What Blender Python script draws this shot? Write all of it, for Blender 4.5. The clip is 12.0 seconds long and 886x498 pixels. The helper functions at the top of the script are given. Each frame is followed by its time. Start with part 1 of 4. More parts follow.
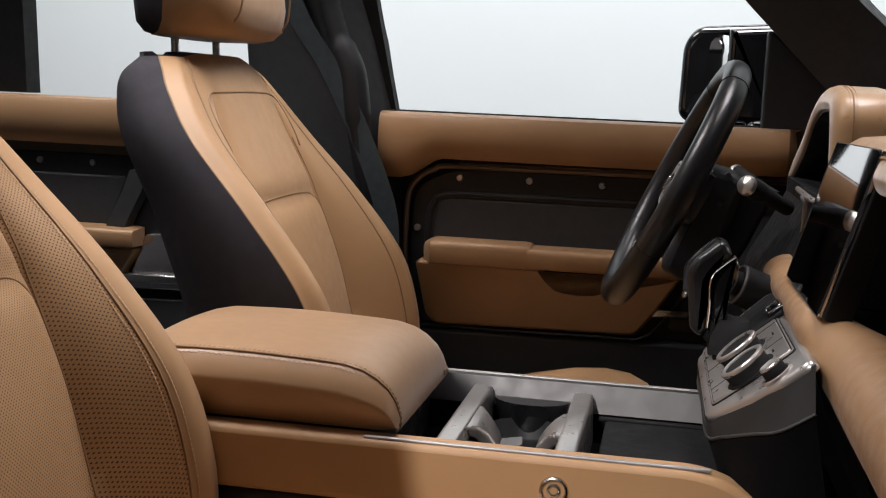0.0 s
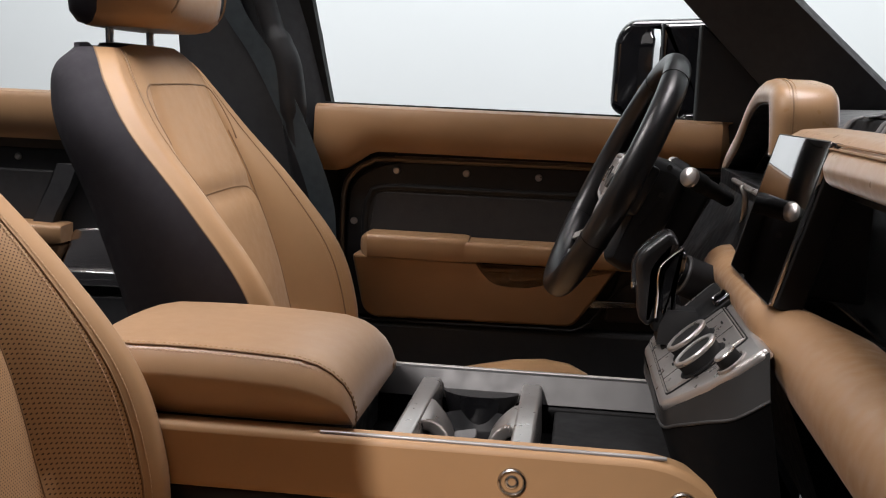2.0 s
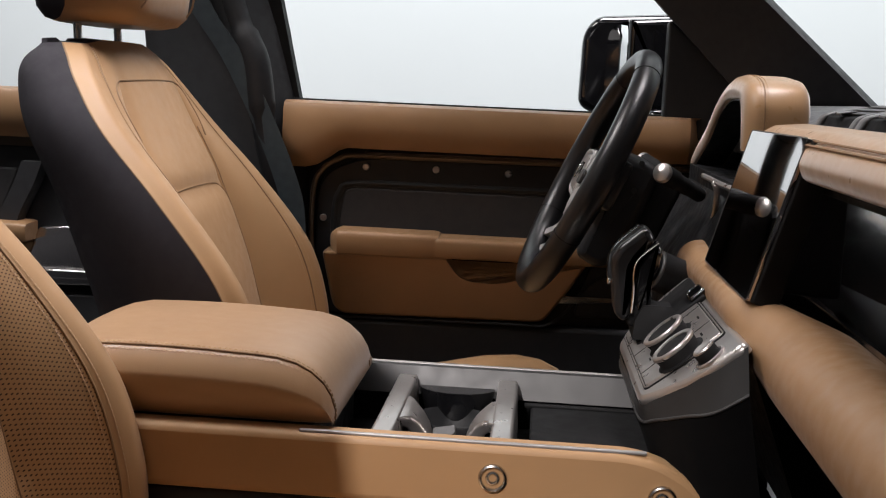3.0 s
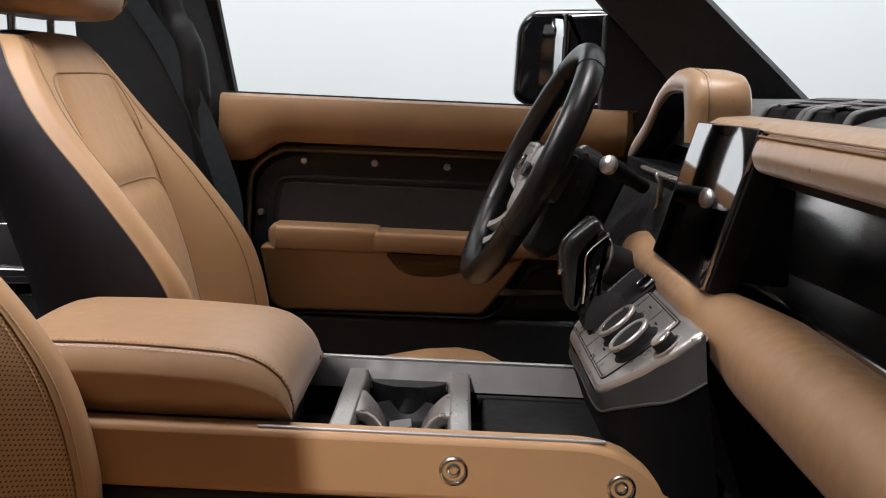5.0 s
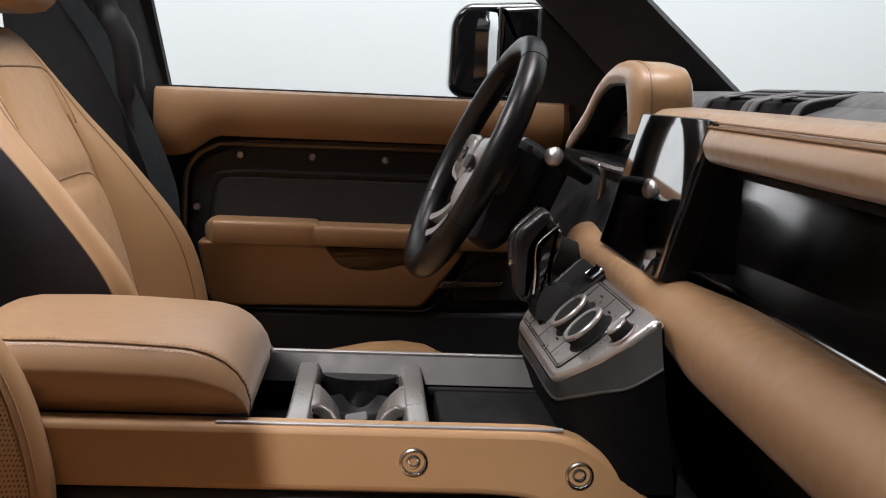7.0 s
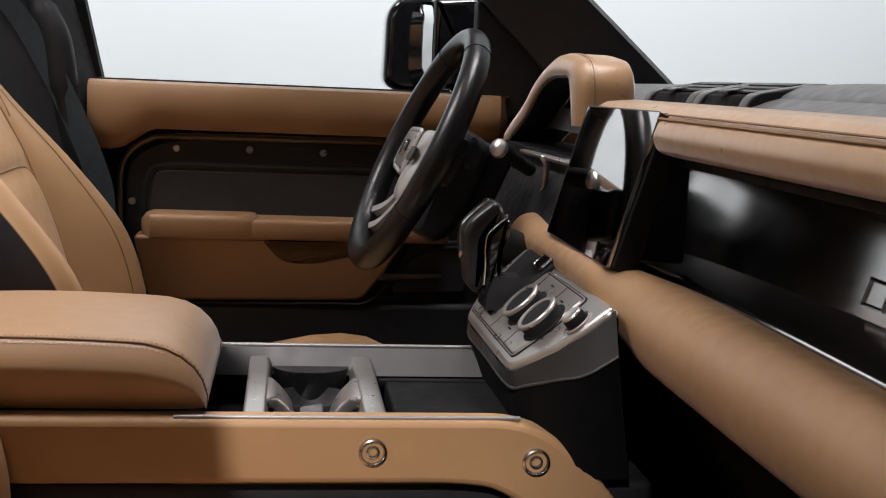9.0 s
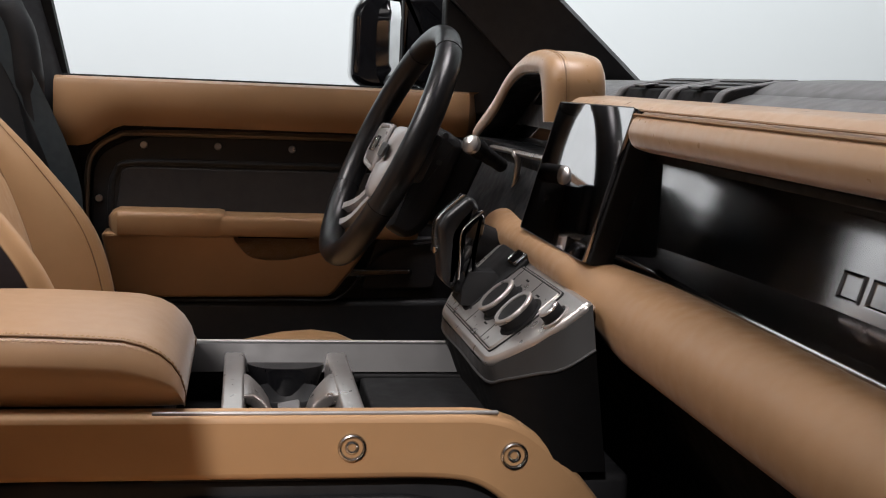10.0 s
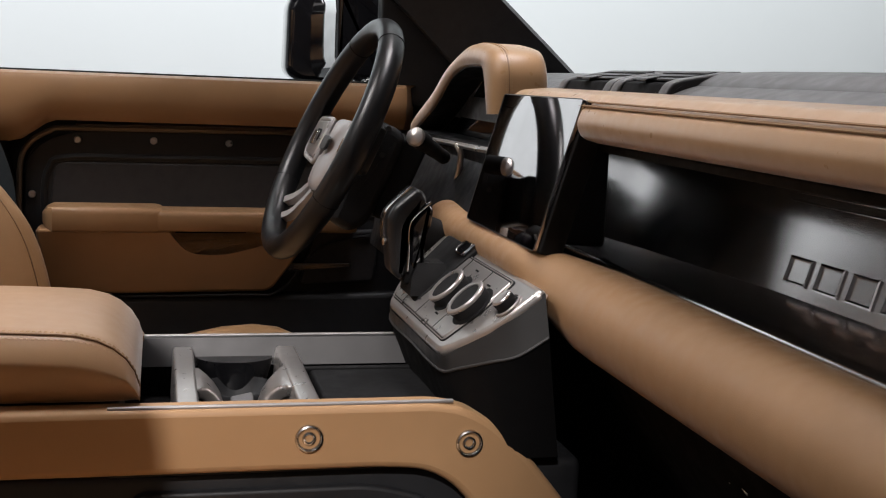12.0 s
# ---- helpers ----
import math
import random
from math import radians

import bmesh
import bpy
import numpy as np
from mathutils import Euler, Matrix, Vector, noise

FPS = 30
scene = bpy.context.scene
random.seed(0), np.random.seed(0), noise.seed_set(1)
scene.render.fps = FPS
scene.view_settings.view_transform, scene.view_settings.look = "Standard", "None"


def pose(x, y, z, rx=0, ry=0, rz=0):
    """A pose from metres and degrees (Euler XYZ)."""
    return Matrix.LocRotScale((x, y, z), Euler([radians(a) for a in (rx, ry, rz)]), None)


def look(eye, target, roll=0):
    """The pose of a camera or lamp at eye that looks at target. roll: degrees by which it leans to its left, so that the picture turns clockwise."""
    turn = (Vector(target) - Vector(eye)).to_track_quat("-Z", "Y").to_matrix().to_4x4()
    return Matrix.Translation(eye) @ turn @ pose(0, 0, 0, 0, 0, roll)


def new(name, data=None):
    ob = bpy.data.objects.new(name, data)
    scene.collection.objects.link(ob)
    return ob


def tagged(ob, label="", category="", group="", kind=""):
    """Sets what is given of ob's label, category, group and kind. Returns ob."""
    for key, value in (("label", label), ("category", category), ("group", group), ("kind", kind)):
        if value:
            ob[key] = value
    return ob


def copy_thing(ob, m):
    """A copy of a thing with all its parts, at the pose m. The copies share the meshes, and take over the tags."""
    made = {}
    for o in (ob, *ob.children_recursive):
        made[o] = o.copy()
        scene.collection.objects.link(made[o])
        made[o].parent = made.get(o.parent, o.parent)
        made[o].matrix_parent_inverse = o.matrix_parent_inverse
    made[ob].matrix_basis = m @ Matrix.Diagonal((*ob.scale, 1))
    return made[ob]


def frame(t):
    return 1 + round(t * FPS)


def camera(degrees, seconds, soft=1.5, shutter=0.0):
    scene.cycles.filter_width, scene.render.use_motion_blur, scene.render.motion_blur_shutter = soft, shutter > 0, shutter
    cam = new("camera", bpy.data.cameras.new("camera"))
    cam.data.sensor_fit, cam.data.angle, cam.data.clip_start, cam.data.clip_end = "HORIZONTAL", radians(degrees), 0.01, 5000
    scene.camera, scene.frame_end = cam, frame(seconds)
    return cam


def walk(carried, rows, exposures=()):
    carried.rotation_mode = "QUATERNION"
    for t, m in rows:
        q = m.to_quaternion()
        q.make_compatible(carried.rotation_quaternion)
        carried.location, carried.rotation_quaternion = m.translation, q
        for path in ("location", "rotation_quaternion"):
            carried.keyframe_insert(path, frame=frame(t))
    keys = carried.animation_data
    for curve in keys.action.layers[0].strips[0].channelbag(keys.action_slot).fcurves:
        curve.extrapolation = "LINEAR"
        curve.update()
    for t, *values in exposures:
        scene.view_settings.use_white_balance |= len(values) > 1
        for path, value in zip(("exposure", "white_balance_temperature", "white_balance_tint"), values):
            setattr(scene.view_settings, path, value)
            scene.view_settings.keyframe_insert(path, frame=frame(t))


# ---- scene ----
cam = camera(41.3, 12.0, soft=1.15)
PATH = [
    (0, (0.216, -1.359, 0.967), (-0.157, 0.588, 0.706), 2.5),
    (0.5, (0.204, -1.362, 0.967), (-0.129, 0.593, 0.704), 2.6),
    (1, (0.195, -1.361, 0.965), (-0.106, 0.599, 0.702), 2.6),
    (1.5, (0.185, -1.362, 0.966), (-0.08, 0.602, 0.701), 2.6),
    (2, (0.175, -1.361, 0.964), (-0.054, 0.608, 0.698), 2.6),
    (2.5, (0.164, -1.364, 0.965), (-0.028, 0.609, 0.696), 2.5),
    (3, (0.154, -1.362, 0.964), (-0.004, 0.613, 0.694), 2.6),
    (5, (0.113, -1.362, 0.96), (0.097, 0.619, 0.687), 2.6),
    (5.5, (0.103, -1.363, 0.959), (0.122, 0.618, 0.686), 2.6),
    (6, (0.093, -1.364, 0.96), (0.146, 0.616, 0.683), 2.6),
    (6.5, (0.081, -1.366, 0.958), (0.174, 0.613, 0.682), 2.6),
    (7, (0.073, -1.364, 0.956), (0.199, 0.612, 0.68), 2.5),
    (9, (0.033, -1.369, 0.954), (0.3, 0.593, 0.672), 2.5),
    (9.5, (0.024, -1.37, 0.954), (0.324, 0.587, 0.67), 2.6),
    (10, (0.013, -1.372, 0.953), (0.35, 0.579, 0.668), 2.5),
    (10.5, (0.004, -1.373, 0.952), (0.375, 0.571, 0.666), 2.4),
    (11, (-0.004, -1.374, 0.952), (0.399, 0.563, 0.664), 2.4),
    (11.5, (-0.015, -1.375, 0.951), (0.423, 0.555, 0.662), 2.4),
    (12, (-0.023, -1.377, 0.949), (0.448, 0.546, 0.661), 2.4),
]
walk(cam, [(t, look(eye, target, roll)) for t, eye, target, roll in PATH])

# ---- world and light: a white photo studio with softboxes and added fills ----
world = bpy.data.worlds.new("studio")
scene.world = world
world.use_nodes = True
world.node_tree.nodes["Background"].inputs[0].default_value = (0.80, 0.86, 0.90, 1)
world.node_tree.nodes["Background"].inputs[1].default_value = 0.40


def area_lamp(name, eye, target, sx, sy, watts, colour=(1, 1, 1)):
    data = bpy.data.lights.new(name, "AREA")
    data.shape, data.size, data.size_y, data.energy, data.color = "RECTANGLE", sx, sy, watts, colour
    ob = new(name, data)
    ob.matrix_world = look(eye, target)
    return ob


area_lamp("overhead_softbox", (0.20, 0.36, 3.1), (-0.10, -0.10, 0.7), 1.4, 1.1, 106, (1.0, 0.95, 0.97))
# added fill over the rear seats, only to brighten the rear door
area_lamp("rear_fill", (-1.3, 0.0, 2.75), (-1.0, 0.6, 0.75), 0.9, 0.6, 40, (1.0, 0.96, 0.95))
area_lamp("backdrop_softbox", (0.6, 2.4, 3.4), (0.6, 4.4, 1.2), 8.0, 1.0, 215, (0.93, 0.985, 1.0))
# weak added fill from the passenger's side
area_lamp("side_fill", (-2.2, -2.9, 2.3), (-0.5, 0.4, 0.8), 1.2, 1.0, 4, (1.0, 0.945, 0.93))
# a snooted spot from behind the open door, partly cut off by the pillar
data = bpy.data.lights.new("key_spot", "SPOT")
data.energy, data.color, data.spot_size, data.spot_blend, data.shadow_soft_size = 590, (1.0, 0.94, 0.92), radians(11.5), 0.8, 0.045
new("key_spot", data).matrix_world = look((-0.84, -3.22, 3.24), (0.06, -0.22, 0.60))


# ---- materials ----
def nodes_of(name):
    m = bpy.data.materials.new(name)
    m.use_nodes = True
    t = m.node_tree
    return m, t, t.nodes["Principled BSDF"]


def link(t, a, b):
    t.links.new(a, b)


def ramp(t, src, p0, c0, p1, c1):
    r = t.nodes.new("ShaderNodeValToRGB")
    r.color_ramp.elements[0].position, r.color_ramp.elements[0].color = p0, (*c0, 1)
    r.color_ramp.elements[1].position, r.color_ramp.elements[1].color = p1, (*c1, 1)
    link(t, src, r.inputs[0])
    return r.outputs[0]


def noise_tex(t, scale, detail=3.0, coord=None):
    n = t.nodes.new("ShaderNodeTexNoise")
    n.inputs["Scale"].default_value, n.inputs["Detail"].default_value = scale, detail
    if coord:
        link(t, coord, n.inputs["Vector"])
    return n.outputs[0]


def coords(t):
    return t.nodes.new("ShaderNodeTexCoord").outputs["Object"]


def bump(t, height, strength, distance, under=None):
    b = t.nodes.new("ShaderNodeBump")
    b.inputs["Strength"].default_value, b.inputs["Distance"].default_value = strength, distance
    link(t, height, b.inputs["Height"])
    if under:
        link(t, under, b.inputs["Normal"])
    return b.outputs[0]


def grained(name, dark, light, rough, grain=900.0, depth=0.0002, metal=0.0, patch=9.0, spec=0.5, rough_span=0.12, sheen=0.0):
    """A surface with fine pebble grain, soft large patches of tone and uneven gloss."""
    m, t, p = nodes_of(name)
    co = coords(t)
    link(t, ramp(t, noise_tex(t, patch, 4, co), 0.3, dark, 0.7, light), p.inputs["Base Color"])
    v = t.nodes.new("ShaderNodeTexVoronoi")
    v.inputs["Scale"].default_value = grain
    link(t, co, v.inputs["Vector"])
    fine = bump(t, v.outputs["Distance"], 0.14, depth)
    link(t, bump(t, noise_tex(t, 30, 2, co), 0.15, 0.0006, fine), p.inputs["Normal"])
    r = (rough - rough_span,) * 3, (rough + rough_span,) * 3
    link(t, ramp(t, noise_tex(t, 60, 5, co), 0.3, r[0], 0.7, r[1]), p.inputs["Roughness"])
    p.inputs["Metallic"].default_value = metal
    p.inputs["Specular IOR Level"].default_value = spec
    p.inputs["Sheen Weight"].default_value = sheen
    p.inputs["Sheen Roughness"].default_value = 0.35
    return m


def perforated(name, base):
    """Leather with rows of fine punched holes."""
    m = base.copy()
    m.name = name
    t = m.node_tree
    p = t.nodes["Principled BSDF"]
    old = p.inputs["Base Color"].links[0].from_socket
    mp = t.nodes.new("ShaderNodeMapping")
    mp.inputs["Rotation"].default_value = (0, radians(33), 0)
    link(t, coords(t), mp.inputs[0])
    sep = t.nodes.new("ShaderNodeSeparateXYZ")
    link(t, mp.outputs[0], sep.inputs[0])

    def op(kind, a, b):
        n = t.nodes.new("ShaderNodeMath")
        n.operation = kind
        for i, q in enumerate((a, b)):
            if isinstance(q, (int, float)):
                n.inputs[i].default_value = q
            else:
                link(t, q, n.inputs[i])
        return n.outputs[0]

    pitch = 2 * math.pi / 0.0048
    a = op("COSINE", op("MULTIPLY", op("ADD", sep.outputs[1], sep.outputs[2]), pitch), 0)
    b = op("COSINE", op("MULTIPLY", op("SUBTRACT", sep.outputs[1], sep.outputs[2]), pitch), 0)
    hole = op("GREATER_THAN", op("ADD", a, b), 1.22)
    mix = t.nodes.new("ShaderNodeMix")
    mix.data_type = "RGBA"
    link(t, hole, mix.inputs[0])
    link(t, old, mix.inputs[6])
    mix.inputs[7].default_value = (0.05, 0.025, 0.01, 1)
    link(t, mix.outputs[2], p.inputs["Base Color"])
    return m


def plain(name, colour, rough, metal=0.0, coat=0.0):
    m, t, p = nodes_of(name)
    co = coords(t)
    c = tuple(colour)
    link(t, ramp(t, noise_tex(t, 22, 5, co), 0.3, tuple(q * 0.88 for q in c), 0.7, tuple(min(1, q * 1.1) for q in c)), p.inputs["Base Color"])
    link(t, ramp(t, noise_tex(t, 45, 5, co), 0.3, (rough * 0.85,) * 3, 0.7, (rough * 1.15,) * 3), p.inputs["Roughness"])
    p.inputs["Metallic"].default_value = metal
    p.inputs["Coat Weight"].default_value = coat
    p.inputs["Coat Roughness"].default_value = 0.04
    return m


TAN = grained("tan_leather", (0.375, 0.220, 0.108), (0.425, 0.252, 0.126), 0.50, 900, spec=0.34, sheen=0.09, rough_span=0.07)
TAN_PERF = perforated("tan_perforated_leather", TAN)
TAN_DOOR = grained("tan_door_leather", (0.31, 0.178, 0.088), (0.36, 0.207, 0.103), 0.44, 900, sheen=0.08)
TAN_DASH = grained("tan_dash_leather", (0.37, 0.218, 0.108), (0.41, 0.243, 0.122), 0.38, 900, sheen=0.55)
SEAM = plain("tan_piping", (0.24, 0.138, 0.066), 0.6)
TAN_LID = grained("tan_armrest_leather", (0.35, 0.205, 0.105), (0.40, 0.236, 0.122), 0.40, 900, sheen=0.30, spec=0.6, rough_span=0.04)
STITCH = plain("tan_thread", (0.42, 0.27, 0.14), 0.7)
BLACK = grained("black_grained_plastic", (0.013, 0.0134, 0.0148), (0.0185, 0.019, 0.021), 0.5, 1200, spec=0.30)
TRIM = grained("charcoal_pillar_trim", (0.017, 0.0175, 0.0195), (0.023, 0.0235, 0.026), 0.62, 1200, spec=0.35)
SOFT = grained("charcoal_soft_trim", (0.017, 0.0175, 0.020), (0.023, 0.0235, 0.026), 0.6, 1200)
FABRIC = grained("charcoal_seat_fabric", (0.030, 0.028, 0.034), (0.040, 0.037, 0.044), 0.85, 1600, 0.0004, spec=0.25)
DASHTOP = grained("grey_dash_top", (0.045, 0.045, 0.047), (0.056, 0.056, 0.058), 0.5, 1300, sheen=0.25)
GLOSS = plain("gloss_black", (0.006, 0.006, 0.007), 0.06, 0, 0.6)
SCREEN = plain("coated_screen_glass", (0.48, 0.455, 0.46), 0.025, 1.0, 1.0)
SATIN = grained("satin_grey_metal", (0.50, 0.47, 0.455), (0.54, 0.51, 0.49), 0.31, 2200, 0.00006, 0.85, 14, rough_span=0.05)
PANEL, pt, pp = nodes_of("satin_dark_metal")
link(pt, ramp(pt, noise_tex(pt, 3, 2, coords(pt)), 0.3, (0.70, 0.67, 0.67), 0.7, (0.77, 0.74, 0.74)), pp.inputs["Base Color"])
pp.inputs["Roughness"].default_value, pp.inputs["Metallic"].default_value = 0.18, 1.0
BOLT, pt, pp = nodes_of("machined_steel")
link(pt, ramp(pt, noise_tex(pt, 400, 2, coords(pt)), 0.3, (0.42, 0.41, 0.40), 0.7, (0.55, 0.54, 0.52)), pp.inputs["Base Color"])
pp.inputs["Roughness"].default_value, pp.inputs["Metallic"].default_value = 0.24, 1.0
CHROME = plain("brushed_chrome", (0.72, 0.71, 0.70), 0.16, 1.0)
BRONZE = plain("bronze_trim", (0.10, 0.075, 0.055), 0.35, 0.7)
BELT = grained("black_woven_belt", (0.019, 0.028, 0.034), (0.026, 0.037, 0.044), 0.7, 1500)
FLOOR = grained("dark_studio_floor", (0.035, 0.035, 0.037), (0.045, 0.045, 0.047), 0.7, 60, 0.0002, patch=0.6)
GRAPHITE = grained("satin_graphite", (0.062, 0.061, 0.062), (0.078, 0.077, 0.077), 0.46, 2200, 0.00006, 0.7, 14, rough_span=0.05)
GREY = grained("unseen_studio_grey", (0.15, 0.148, 0.15), (0.19, 0.187, 0.19), 0.9, 60, 0.0002, patch=0.6)
WHITE = grained("white_studio_paint", (0.78, 0.79, 0.80), (0.82, 0.83, 0.84), 0.85, 60, 0.0002, patch=0.6)
MIRROR = plain("mirror_glass", (0.9, 0.9, 0.9), 0.02, 1.0)
HEADLINER = grained("pale_headliner", (0.46, 0.45, 0.44), (0.52, 0.51, 0.50), 0.9, 300)
RIM = grained("smooth_black_leather", (0.008, 0.008, 0.009), (0.011, 0.011, 0.012), 0.33, 1500, 0.00008, rough_span=0.025)
RUBBER = plain("black_rubber", (0.008, 0.008, 0.0085), 0.7)
RUBBER.node_tree.nodes["Principled BSDF"].inputs["Specular IOR Level"].default_value = 0.2
# darker than black plastic: shade of footwell, tray and recesses put into the colour
DEEP = plain("shade_black_trim", (0.005, 0.005, 0.0055), 0.85)
DEEP.node_tree.nodes["Principled BSDF"].inputs["Specular IOR Level"].default_value = 0.1
RAIL = grained("matt_grey_rail", (0.30, 0.285, 0.28), (0.35, 0.335, 0.33), 0.48, 2200, 0.00006, 0.5, 14, rough_span=0.05)
CHIN = grained("satin_charcoal", (0.012, 0.0117, 0.012), (0.016, 0.0156, 0.0156), 0.5, 2200, 0.00006, 0.2, 14, rough_span=0.05)
SILVER = plain("silver_plastic", (0.52, 0.50, 0.50), 0.34, 0.35)


# ---- mesh tools ----
def part(name, bm, material, parent, label="", sharp=35):
    me = bpy.data.meshes.new(name)
    bmesh.ops.recalc_face_normals(bm, faces=bm.faces)
    bm.to_mesh(me)
    bm.free()
    me.set_sharp_from_angle(angle=radians(sharp))
    # the flat ends of slabs stay flat, so that they mirror without a bulge
    me.polygons.foreach_set("use_smooth", [len(f.vertices) <= 8 for f in me.polygons])
    me.materials.append(material)
    ob = new(name, me)
    if parent:
        ob.parent = parent
        top = parent
        shift = Matrix.Identity(4)
        while top:
            shift = shift @ Matrix.Translation(-Vector(top.location)) if top.type == "EMPTY" else shift
            top = top.parent
        ob.matrix_parent_inverse = shift if parent.type == "EMPTY" else Matrix.Identity(4)
    if label:
        ob["label"] = label
    return ob


def thing(name, base, label, category, group="", kind=""):
    ob = new(name)
    ob.empty_display_size = 0.05
    ob.location = base
    return tagged(ob, label, category, group, kind)


def fillet(pts, r, n=5):
    """A closed 2D outline with its corners rounded; r is one radius, or one for each corner."""
    out = []
    k = len(pts)
    for i in range(k):
        a, b, c = Vector(pts[i - 1]), Vector(pts[i]), Vector(pts[(i + 1) % k])
        q = r[i] if isinstance(r, (list, tuple)) else r
        u, v = (a - b), (c - b)
        q = min(q, u.length * 0.49, v.length * 0.49)
        if q < 1e-5:
            out.append(tuple(b))
            continue
        s, e = b + u.normalized() * q, b + v.normalized() * q
        for j in range(n + 1):
            f = j / n
            out.append(tuple(s.lerp(b, f).lerp(b.lerp(e, f), f)))
    return out


AX = {"x": lambda p, d: (d, p[0], p[1]), "y": lambda p, d: (p[0], d, p[1]), "z": lambda p, d: (p[0], p[1], d)}


def loft(rings, cap=True, closed=True, bm=None):
    bm = bm or bmesh.new()
    vs = [[bm.verts.new(p) for p in ring] for ring in rings]
    n = len(rings[0])
    for a, b in zip(vs, vs[1:]):
        for i in range(n if closed else n - 1):
            j = (i + 1) % n
            bm.faces.new((a[i], a[j], b[j], b[i]))
    if cap and closed:
        bm.faces.new(vs[0][::-1])
        bm.faces.new(vs[-1])
    return bm


def inset2(pts, d):
    """A closed outline moved inwards by d."""
    k = len(pts)
    area = sum(pts[i - 1][0] * pts[i][1] - pts[i][0] * pts[i - 1][1] for i in range(k))
    sg = 1 if area > 0 else -1
    out = []
    for i in range(k):
        a, b, c = Vector(pts[i - 1]), Vector(pts[i]), Vector(pts[(i + 1) % k])
        t = ((b - a).normalized() + (c - b).normalized())
        t = t.normalized() if t.length > 1e-6 else (c - b).normalized()
        out.append((b.x - sg * t.y * d, b.y + sg * t.x * d))
    return out


def slab(pts, axis, lo, hi, bev=0.003, both=True, bm=None):
    """An outline pushed from lo to hi along an axis, with rounded rims."""
    f = AX[axis]
    s = 1 if hi > lo else -1
    rings = []
    if both:
        for a in (0, 0.34, 0.67, 1):
            w = a * math.pi / 2
            rings.append([f(p, lo + s * bev * (1 - math.cos(w))) for p in inset2(pts, bev * (1 - math.sin(w)))])
    else:
        rings.append([f(p, lo) for p in pts])
    for a in (0, 0.34, 0.67, 1):
        w = a * math.pi / 2
        rings.append([f(p, hi - s * bev * (1 - math.sin(w))) for p in inset2(pts, bev * (1 - math.cos(w)))])
    return loft(rings, bm=bm)


def rbox(lo, hi, bev=0.004, seg=3, bm=None):
    bm2 = bmesh.new()
    r = bmesh.ops.create_cube(bm2, size=1)
    c, s = (Vector(lo) + Vector(hi)) / 2, Vector(hi) - Vector(lo)
    for v in r["verts"]:
        v.co = Vector((v.co.x * s.x, v.co.y * s.y, v.co.z * s.z)) + c
    if bev > 0:
        bmesh.ops.bevel(bm2, geom=bm2.edges[:], offset=min(bev, min(abs(q) for q in s) * 0.49), segments=seg, affect="EDGES", profile=0.5)
    if bm is None:
        return bm2
    return join(bm, bm2)


def join(a, b):
    me = bpy.data.meshes.new("joined")
    b.to_mesh(me)
    b.free()
    a.from_mesh(me)
    bpy.data.meshes.remove(me)
    return a


def moved(bm, m):
    bmesh.ops.transform(bm, matrix=m, verts=bm.verts)
    return bm


def catmull(pts, n=8, closed=False):
    pts = [Vector(p) for p in pts]
    out = []
    k = len(pts)
    for i in range(k if closed else k - 1):
        p0 = pts[i - 1] if (i > 0 or closed) else pts[0]
        p1, p2 = pts[i], pts[(i + 1) % k]
        p3 = pts[(i + 2) % k] if (i + 2 < k or closed) else pts[-1]
        for j in range(n):
            t = j / n
            out.append(0.5 * (2 * p1 + (p2 - p0) * t + (2 * p0 - 5 * p1 + 4 * p2 - p3) * t * t + (3 * p1 - p0 - 3 * p2 + p3) * t ** 3))
    if not closed:
        out.append(pts[-1].copy())
    return out


def tube(path, r, n=8, closed=False, bm=None, ry=None):
    """A round cord along a path; r may be one radius or one for each point."""
    path = [Vector(p) for p in path]
    k = len(path)
    rings = []
    side = None
    for i, p in enumerate(path):
        a = path[i - 1] if (i or closed) else path[0]
        b = path[(i + 1) % k] if (i < k - 1 or closed) else path[-1]
        t = (b - a).normalized()
        if side is None:
            side = t.cross(Vector((0, 0, 1)) if abs(t.z) < 0.9 else Vector((1, 0, 0))).normalized()
        side = (side - t * side.dot(t)).normalized()
        up = t.cross(side)
        q = r[i] if isinstance(r, (list, tuple)) else r
        rings.append([p + side * math.cos(w) * q + up * math.sin(w) * (ry or q) for w in [2 * math.pi * j / n for j in range(n)]])
    if closed:
        rings.append(rings[0])
    return loft(rings, cap=not closed, bm=bm)


def lathe(profile, centre, axis, n=32, bm=None, ring=False):
    """Turns (radius, height) pairs round an axis."""
    q = Vector((0, 0, 1)).rotation_difference(Vector(axis)).to_matrix()
    c = Vector(centre)
    rings = [[c + q @ Vector((max(r, 1e-4) * math.cos(w), max(r, 1e-4) * math.sin(w), h)) for w in [2 * math.pi * j / n for j in range(n)]] for r, h in profile]
    return loft(rings + rings[:1], cap=False, bm=bm) if ring else loft(rings, bm=bm)


def stitches(path, pitch, length, r, normal):
    """A row of short thread stitches along a path, as one mesh."""
    bm = bmesh.new()
    path = [Vector(p) for p in path]
    nv = Vector(normal).normalized()
    d, nxt = 0.0, 0.0
    for a, b in zip(path, path[1:]):
        seg = (b - a).length
        t = (b - a) / max(seg, 1e-9)
        side = t.cross(nv).normalized()
        while nxt < d + seg:
            c = a + t * (nxt - d)
            h = t * length / 2
            q = [c - h, c - h * 0.6 + nv * r, c + h * 0.6 + nv * r, c + h]
            rows = [[bm.verts.new(p + side * s * r * k) for s in (-1, 1)] for p, k in zip(q, (0.6, 1, 1, 0.6))]
            for m, n in zip(rows, rows[1:]):
                bm.faces.new((m[0], m[1], n[1], n[0]))
            nxt += pitch
        d += seg
    return bm


